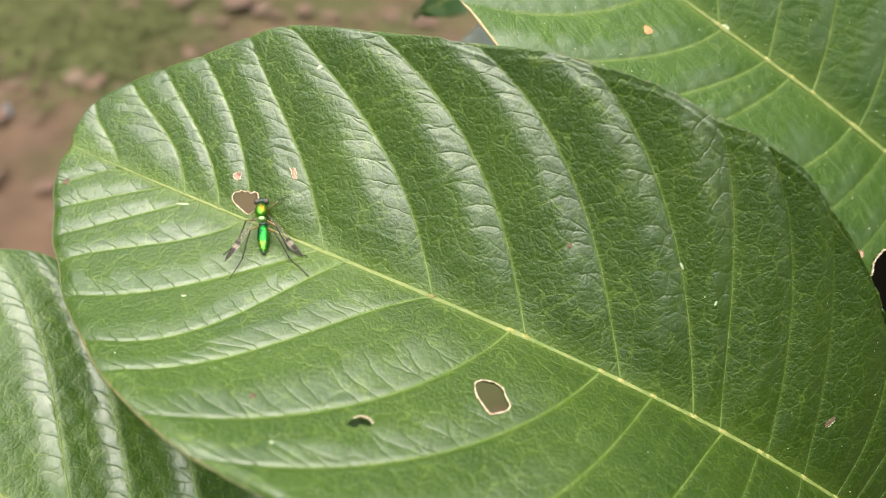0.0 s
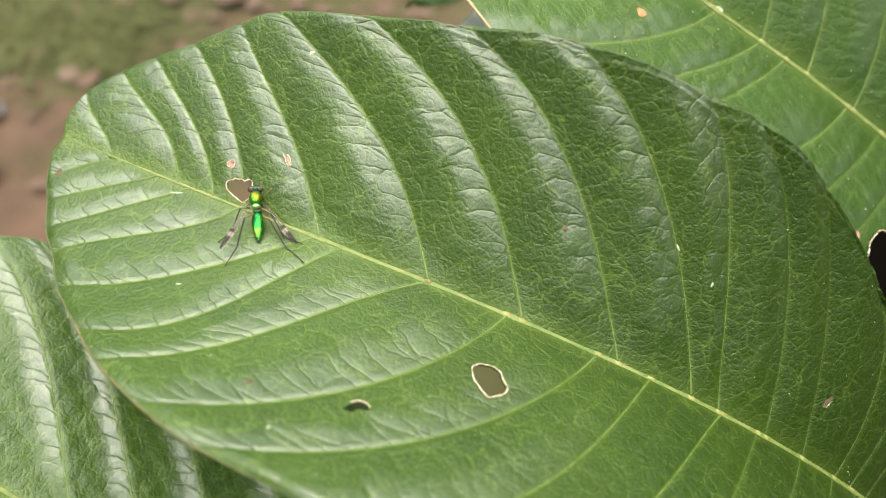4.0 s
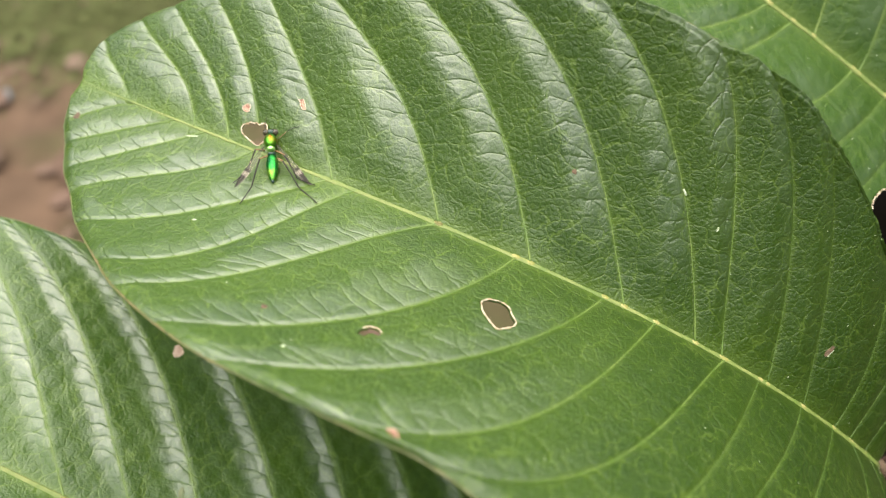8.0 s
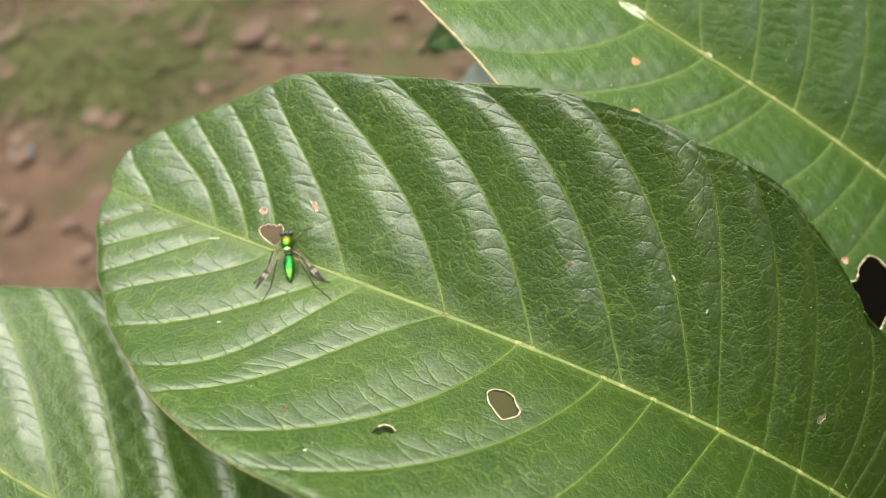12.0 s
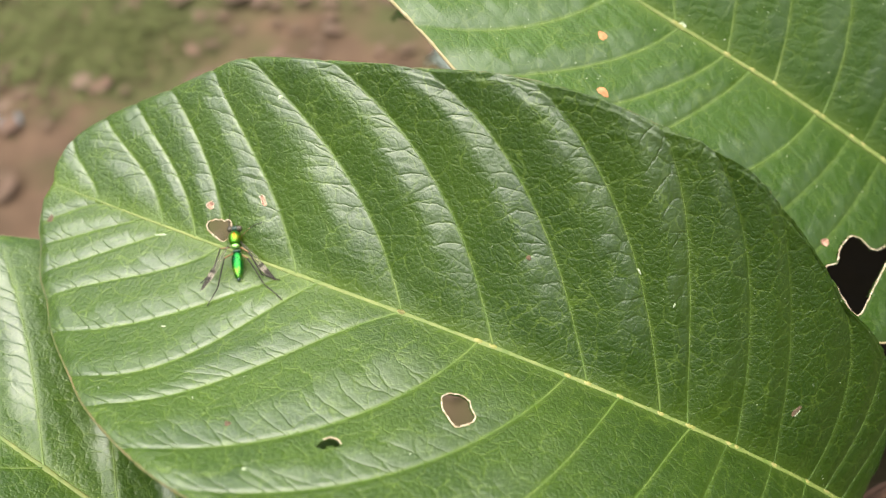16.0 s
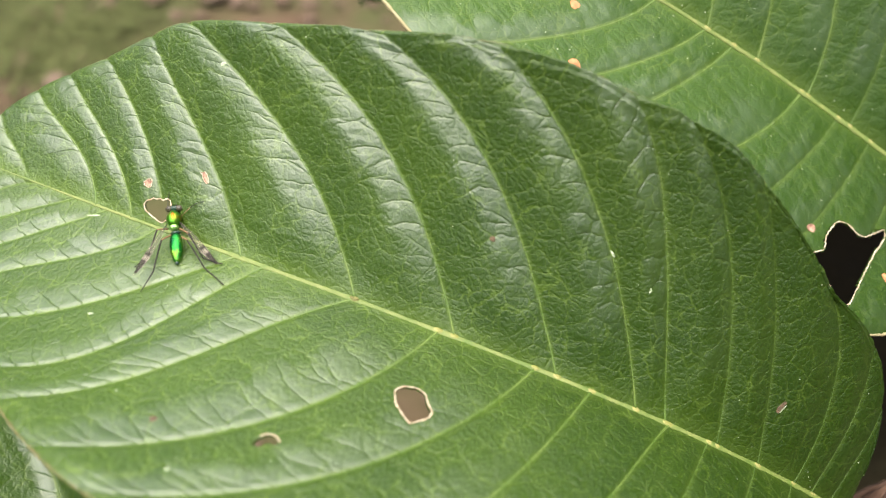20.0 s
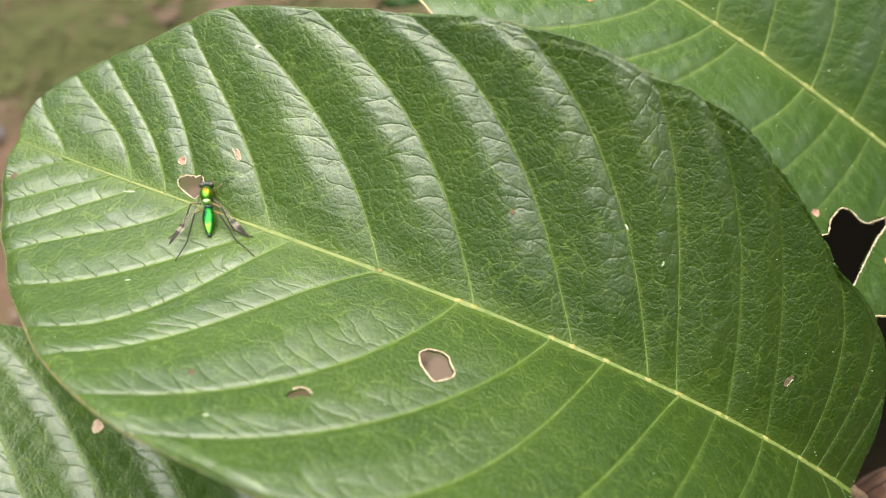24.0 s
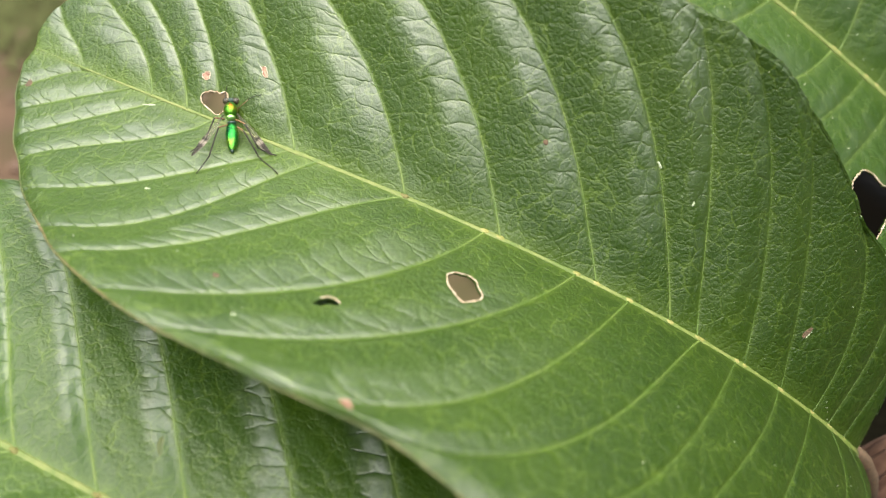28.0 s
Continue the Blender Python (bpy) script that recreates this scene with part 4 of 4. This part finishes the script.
for k, (cx, cy, spread) in enumerate(((-0.33, 0.52, 0.05), (-0.26, 0.495, 0.045), (-0.21, 0.60, 0.05), (-0.40, 0.58, 0.08))):
    scatter_flakes("weed_patch", 1300, 40 + k, (0.002, 0.006), (cx - spread, cx + spread, cy - spread, cy + spread), 0.006, island_material("weed_green", (0.0, (0.042, 0.064, 0.012)), (0.6, (0.050, 0.072, 0.015)), (0.9, (0.062, 0.080, 0.02))), "low green weeds and moss", "weeds", True)


# ---- added foliage ring, out of view, that keeps the low sky dark ----
def build_sky_block():
    rng = np.random.default_rng(8)
    verts, faces = [], []
    for _ in range(14000):
        a, r = rng.uniform(0, 2 * math.pi), rng.uniform(3.2, 5.5)
        top = 1.9 + 0.6 * noise.noise((3 * math.cos(a), 3 * math.sin(a), 0)) + 0.35 * noise.noise((9 * math.cos(a), 9 * math.sin(a), 4))
        # lower ahead, so that more sky reflects from that side
        top *= 1 - 0.6 * max(0.0, math.sin(a - 0.1)) ** 2
        p = Vector((r * math.cos(a), r * math.sin(a), rng.uniform(0, 1) ** 0.8 * top * r / 3.6))
        q = Euler(rng.uniform(0, 6.28, 3)).to_matrix()
        l = rng.uniform(0.09, 0.2)
        b = len(verts)
        for u, v, h in ((-0.5, 0, 0), (0, -0.28, 0.05), (0, 0.28, 0.05), (0.5, 0, 0)):
            verts.append(p + q @ Vector((u * l, v * l, h * l)))
        faces += [(b, b + 1, b + 2), (b + 1, b + 3, b + 2)]
    ob = mesh_part("woods", verts, faces, island_material("sky_block_foliage", (0.0, (0.016, 0.038, 0.008)), (0.8, (0.035, 0.07, 0.014))))
    return tagged(ob, "added unseen ring of foliage that blocks the low sky", "woods", kind="stuff")


build_sky_block()


# ---- the fly ----
def metal_material(name, low, mid, high, rough):
    """Iridescent metallic cuticle: tones shift along the body in fine bands."""
    n = Nodes(name)
    v = n.coords(1000.0)
    f = n.noise(v, 0.7, 3.0)
    n.link(n.ramp(f, (0.3, low), (0.5, mid), (0.75, high)), n.bsdf.inputs["Base Color"])
    n.bsdf.inputs["Metallic"].default_value = 0.9
    n.bsdf.inputs["Roughness"].default_value = rough
    n.link(n.bump(n.noise(v, 9.0, 2.0), 0.4, 0.00005), n.bsdf.inputs["Normal"])
    return n.mat


# the yellow high tone puts the abdomen's golden highlights into its colour
FLY_GREEN = metal_material("metallic_green", (0.002, 0.06, 0.018), (0.02, 0.22, 0.03), (0.28, 0.42, 0.04), 0.27)
FLY_GOLD = metal_material("metallic_golden_green", (0.025, 0.19, 0.02), (0.09, 0.26, 0.02), (0.36, 0.19, 0.02), 0.3)
FLY_BRIGHT = metal_material("metallic_yellow_green", (0.25, 0.55, 0.12), (0.38, 0.62, 0.2), (0.55, 0.62, 0.3), 0.3)
FLY_STRIPE = metal_material("metallic_orange_gold", (0.30, 0.26, 0.02), (0.50, 0.22, 0.02), (0.50, 0.12, 0.02), 0.3)
FLY_DARK = plain_material("dark_blue_green_cuticle", (0.004, 0.02, 0.015), (0.01, 0.04, 0.02), 0.35, 3.0)
EYE_MAT = plain_material("brown_compound_eye", (0.022, 0.020, 0.010), (0.06, 0.048, 0.03), 0.25, 6.0)
LEG_PALE = plain_material("amber_leg", (0.13, 0.07, 0.03), (0.20, 0.11, 0.045), 0.7, 3.0)
LEG_DARK = plain_material("dark_leg", (0.008, 0.007, 0.005), (0.022, 0.017, 0.012), 0.9, 3.0)


def wing_material():
    n = Nodes("banded_wing_membrane")
    v = n.add("ShaderNodeTexCoord").outputs["UV"]
    dark = n.attr("band")
    n.link(n.mix(dark, (0.30, 0.25, 0.20), (0.022, 0.016, 0.011)), n.bsdf.inputs["Base Color"])
    n.bsdf.inputs["Roughness"].default_value = 0.6
    n.bsdf.inputs["Specular IOR Level"].default_value = 0.25
    clear = n.add("ShaderNodeBsdfTransparent")
    ms = n.add("ShaderNodeMixShader")
    n.link(n.math("ADD", n.math("MULTIPLY", dark, 0.68), n.math("ADD", 0.2, n.math("MULTIPLY", n.attr("pale"), 0.4))), ms.inputs[0])
    n.link(clear.outputs[0], ms.inputs[1])
    n.link(n.bsdf.outputs[0], ms.inputs[2])
    n.link(ms.outputs[0], n.out.inputs["Surface"])
    return n.mat


WING = wing_material()


def ellipsoid(centre, along, up, sizes, rings=14, seg=20, pinch=0.0):
    """Vertices and faces of an egg: sizes along, across, up; pinch narrows its far end."""
    x = Vector(along).normalized()
    y = Vector(up).cross(x).normalized()
    z = x.cross(y)
    verts, faces = [], []
    for i in range(rings + 1):
        t = math.pi * i / rings
        for k in range(seg):
            a = 2 * math.pi * k / seg
            r = math.sin(t) * (1 - pinch * (0.5 - 0.5 * math.cos(t)))
            verts.append(Vector(centre) - x * sizes[0] * math.cos(t) + y * sizes[1] * r * math.cos(a) + z * sizes[2] * r * math.sin(a))
    for i in range(rings):
        for k in range(seg):
            a, b = i * seg + k, i * seg + (k + 1) % seg
            faces.append((a, b, b + seg, a + seg))
    return [tuple(v * MM) for v in verts], faces


def build_fly(frame_m, ox, oy, oz):
    """A long-legged fly; all places in millimetres of the leaf it stands on."""
    root = new("long_legged_fly")
    root.empty_display_size = 0.003
    root.matrix_world = frame_m @ Matrix.Translation(Vector((ox, oy, oz)) * MM)
    P = lambda x, y, z: Vector((x - ox, y - oy, z - oz))
    up = Vector((-0.1, -0.15, 1))
    head, thorax, scut, waist, tail = P(26.85, 2.6, -0.45), P(27.42, 1.45, -0.45), P(27.95, 0.50, -0.5), P(28.35, 0.05, -0.75), P(29.95, -2.75, -1.5)
    axis = thorax - head
    side = Vector(up).cross(axis).normalized()
    h = mesh_part("head", *ellipsoid(head, axis, up, (0.34, 0.62, 0.5)), FLY_DARK, root, "dark metallic head")
    for s in (-1, 1):
        mesh_part("eye", *ellipsoid(head + side * 0.5 * s + Vector((0, 0, 0.08)), axis, up, (0.36, 0.44, 0.42)), EYE_MAT, h, "large brown compound eye")
        base = head - axis.normalized() * 0.25 + side * 0.14 * s + Vector((0, 0, 0.2))
        v, f = tube_data([base, base - axis.normalized() * 0.15 + side * 0.06 * s, base - axis.normalized() * 0.32 + side * 0.16 * s], [0.06, 0.05, 0.02], 6)
        mesh_part("antenna", np.asarray(v) * MM, f, LEG_DARK, h)
    mesh_part("thorax", *ellipsoid(thorax, axis, up, (1.0, 0.78, 0.8)), FLY_GOLD, root, "golden-green metallic thorax")
    mesh_part("scutellum", *ellipsoid(scut, axis, up, (0.34, 0.52, 0.42)), FLY_BRIGHT, root, "bright yellow-green scutellum")
    mesh_part("thorax_stripe", *ellipsoid(thorax + Vector((0, 0, 0.14)), axis, up, (0.72, 0.34, 0.72)), FLY_STRIPE, root, "golden orange stripe on the thorax")
    mesh_part("waist", *ellipsoid(waist, tail - waist, up, (0.24, 0.5, 0.44)), FLY_DARK, root, "dark band at the waist")
    d = tail - waist
    abdomen = mesh_part("abdomen", *ellipsoid(waist + d * 0.5, d, up, (d.length * 0.53, 0.80, 0.68), 24, 20, 0.28), FLY_GREEN, root, "slender metallic green abdomen")
    for k in range(1, 5):
        c = waist + d * (0.12 + 0.18 * k)
        v, f = ring_data([c + (side * math.cos(a) * 0.69 + up.normalized() * math.sin(a) * 0.6) * (1.06 - 0.11 * k) for a in np.linspace(0, 2 * math.pi, 24, endpoint=False)], [0.022] * 24, 5)
        mesh_part("segment_ring", np.asarray(v) * MM, f, FLY_DARK, abdomen)
    mesh_part("tail_tip", *ellipsoid(tail, d, up, (0.28, 0.2, 0.2)), FLY_DARK, abdomen)
    for name, a, b, bend in (("wing", P(28.15, 1.25, -0.2), P(34.2, -1.6, -1.1), 1), ("wing", P(27.25, 0.35, -0.2), P(27.0, -6.2, -1.1), -1)):
        ax = b - a
        across = Vector(up).cross(ax).normalized() * bend
        verts, faces, band, pale = [], [], [], []
        for i in range(29):
            f = i / 28
            lead, trail = 0.24 * math.sin(math.pi * f) ** 0.6, 0.56 * math.sin(math.pi * min(1.0, f ** 1.2)) ** 0.75
            for k in range(9):
                g = k / 8
                off = lead * (1 - g) - trail * g * 0.9
                verts.append(tuple((a + ax * f + across * off + Vector((0, 0, 0.10 * math.sin(math.pi * f) + 0.03 * math.cos(g * 14)))) * MM))
                band.append((1.0 if 0.55 < f < 0.64 or 0.71 < f < 0.96 else 0.0) * (1.0 if g < 0.8 else 0.6))
                pale.append(1.0 if 0.63 < f < 0.72 else 0.0)
        floor = [blade_a.at(v[0] / MM + ox, v[1] / MM + oy) - oz + 0.45 for v in verts]
        verts = [(x, y, max(z, low * MM)) for (x, y, z), low in zip(verts, floor)]
        for i in range(28):
            for k in range(8):
                q = i * 9 + k
                faces.append((q, q + 1, q + 10, q + 9))
        ob = mesh_part(name, verts, faces, WING, root, "clear wing with two dark bands")
        at = ob.data.attributes.new("band", "FLOAT", "POINT")
        at.data.foreach_set("value", np.array(band, np.float32))
        at = ob.data.attributes.new("pale", "FLOAT", "POINT")
        at.data.foreach_set("value", np.array(pale, np.float32))
        for k in (1, 4, 6):
            v, f = tube_data([np.array(verts[i * 9 + k]) / MM for i in range(0, 28, 3)], [0.022] * 10, 5)
            mesh_part("wing_vein", np.asarray(v) * MM, f, LEG_DARK, ob)
    legs = (
        (P(28.05, -0.2, -0.95), P(27.55, -1.45, -0.55), P(28.4, -4.8, -1.35), P(28.28, -7.2, -2.1)),
        (P(28.8, 0.0, -0.95), P(29.9, -0.35, -0.55), P(32.9, -2.45, -1.2), P(35.8, -3.8, -0.8)),
        (P(28.1, 0.9, -0.95), P(29.8, 0.2, -0.1), P(32.3, -1.55, -0.75), P(34.4, -1.3, -1.1)),
        (P(27.3, 0.3, -0.95), P(26.55, -0.5, -0.5), P(26.9, -3.0, -1.5), P(26.0, -4.5, -2.8)),
        (P(27.7, 1.9, -0.9), P(28.7, 2.8, 0.0), P(29.3, 3.3, 0.5), P(29.9, 3.7, 0.9)),
        (P(26.9, 1.7, -0.9), P(26.3, 2.2, -0.4), P(25.7, 3.4, -0.4), P(25.5, 4.1, 0.3)),
    )
    for number, (hip, knee, ankle, foot) in enumerate(legs):
        slim = 1.0 if number < 4 else 0.55
        foot.z = blade_a.at(foot.x + ox, foot.y + oy) - oz + 0.28
        knee.z = max(knee.z, blade_a.at(knee.x + ox, knee.y + oy) - oz + 0.7)
        ankle.z = max(ankle.z, blade_a.at(ankle.x + ox, ankle.y + oy) - oz + 0.5)
        def sect(nm, a, b, r0, r1, mat, par, sag=0.0):
            pts = [a + (b - a) * f + Vector((0, 0, sag * math.sin(math.pi * f))) for f in (0, 0.25, 0.5, 0.75, 1)]
            for p in pts:
                p.z = max(p.z, blade_a.at(p.x + ox, p.y + oy) - oz + 0.3)
            v, f = tube_data(pts, slim * np.linspace(r0, r1, 5), 7)
            return mesh_part(nm, np.asarray(v) * MM, f, mat, par)
        leg = sect("leg", hip, knee, 0.10, 0.075, LEG_PALE, root, 0.05)
        sect("tibia", knee, ankle, 0.085, 0.075, LEG_DARK, leg, 0.06)
        sect("tarsus", ankle, foot, 0.07, 0.05, LEG_DARK, leg, -0.05)
    return tagged(root, "metallic green long-legged fly resting on the leaf", "fly")


build_fly(leaf_a.matrix_world @ Matrix.Translation((0, 0, -0.0002)), 28.5, -0.5, -2.33)

# ---- movement ----
SWAY = [
    (0.0, 3.3, 2.3, 3.5, -5.8, 3.6, -2.6),
    (0.5, 3.2, 2.3, 3.4, -6.2, 3.8, -2.6),
    (1.0, 3.5, 1.9, 4.3, -5.6, 3.0, -2.3),
    (1.5, 3.9, 1.7, 4.8, -4.7, 2.7, -3.0),
    (2.0, 3.9, 2.8, 4.1, -5.4, 2.8, -3.3),
    (2.5, 4.1, 3.0, 4.2, -5.7, 2.5, -3.6),
    (3.0, 4.1, 3.5, 3.8, -5.8, 2.8, -3.7),
    (3.5, 4.2, 2.6, 4.8, -5.4, 2.8, -4.1),
    (5.5, 3.4, 0.1, 5.6, -7.6, 0.1, -1.4),
    (6.0, 2.8, -0.2, 4.6, -6.6, 0.8, -0.6),
    (6.5, 3.1, -0.4, 5.3, -7.2, -0.3, -0.8),
    (7.0, 2.7, -1.1, 5.0, -6.7, -1.6, -0.6),
    (7.5, 2.7, -2.0, 5.5, -6.4, -2.3, -0.3),
    (8.0, 1.3, -1.0, 2.3, -3.3, -0.1, -0.2),
    (8.5, 1.5, -0.2, 2.6, -3.2, 0.0, -1.0),
    (9.0, 1.8, -0.9, 3.7, -4.9, -0.9, -0.4),
    (9.5, 0.3, -0.8, 1.4, -1.7, 1.0, 0.5),
    (10.0, -0.8, 0.8, -1.6, 5.9, -3.4, -4.9),
    (10.5, -0.1, 0.1, -0.2, 0.6, -0.7, -0.6),
    (11.0, 0.9, -1.3, 1.3, -4.2, 4.7, 2.8),
    (11.5, 2.7, 0.8, 4.1, -12.3, 3.1, 0.7),
    (12.0, 3.8, 3.1, 3.8, -10.1, 1.9, -1.9),
    (12.5, 3.7, 4.6, 2.7, -9.3, 2.2, -3.1),
    (14.5, 12.7, -0.3, 17.0, -19.5, 4.8, -6.6),
    (15.0, 11.4, 0.3, 16.1, -22.1, 4.4, -6.0),
    (15.5, 11.4, 1.8, 14.9, -19.9, 4.2, -6.0),
    (16.0, 11.3, 3.2, 13.0, -17.7, 4.0, -5.9),
    (16.5, 10.7, 2.5, 12.8, -16.4, 3.8, -5.1),
    (17.0, 11.2, 3.4, 12.4, -15.6, 4.0, -5.4),
    (17.5, 11.1, 2.9, 12.5, -15.5, 4.0, -5.1),
    (18.0, 10.5, 3.3, 11.4, -15.6, 4.0, -5.4),
    (18.5, 10.2, 3.1, 11.1, -14.3, 3.8, -4.8),
    (19.0, 9.4, 3.2, 9.9, -13.0, 3.5, -4.5),
    (19.5, 5.0, 6.2, 3.8, -11.8, 5.1, -5.3),
    (20.0, -2.8, -3.9, 2.6, -8.0, 3.7, -3.9),
    (20.5, -6.1, -3.6, 4.2, -4.2, 2.4, -2.4),
    (21.5, -3.2, -2.4, 0.7, 0.3, -0.3, 0.4),
    (23.5, 1.6, 3.1, 0.6, 0.7, -0.8, 1.8),
    (24.0, -2.7, -2.8, -0.3, 0.3, -0.3, 1.0),
    (24.5, 4.8, 1.7, 7.0, -7.5, -11.7, -6.5),
    (25.0, 5.6, -1.3, 11.2, -8.5, -5.5, -2.9),
    (25.5, 5.2, 2.0, 8.8, -5.7, -4.5, -0.5),
    (26.0, 3.2, 5.4, 8.2, -4.5, -4.5, 1.5),
    (26.5, 7.0, 1.1, 11.4, -6.4, -2.2, -0.8),
    (27.0, 6.8, -1.1, 12.9, -25.4, -14.5, 2.0),
    (27.5, 9.3, -3.9, 17.5, -19.4, -22.9, -3.5),
    (28.0, 9.9, -5.0, 19.2, -18.3, -23.5, -2.7),
]


def motions():
    rows = []
    for t, x, y, z, rx, ry, rz in SWAY:
        turn = pose(0, 0, 0, rx, ry, rz).to_3x3() @ BASE_B.to_3x3()
        m = turn.to_4x4()
        m.translation = BASE_B.translation + Vector((x, y, z)) * MM
        rows.append((t, m))
    walk(leaf_b, rows)


motions()
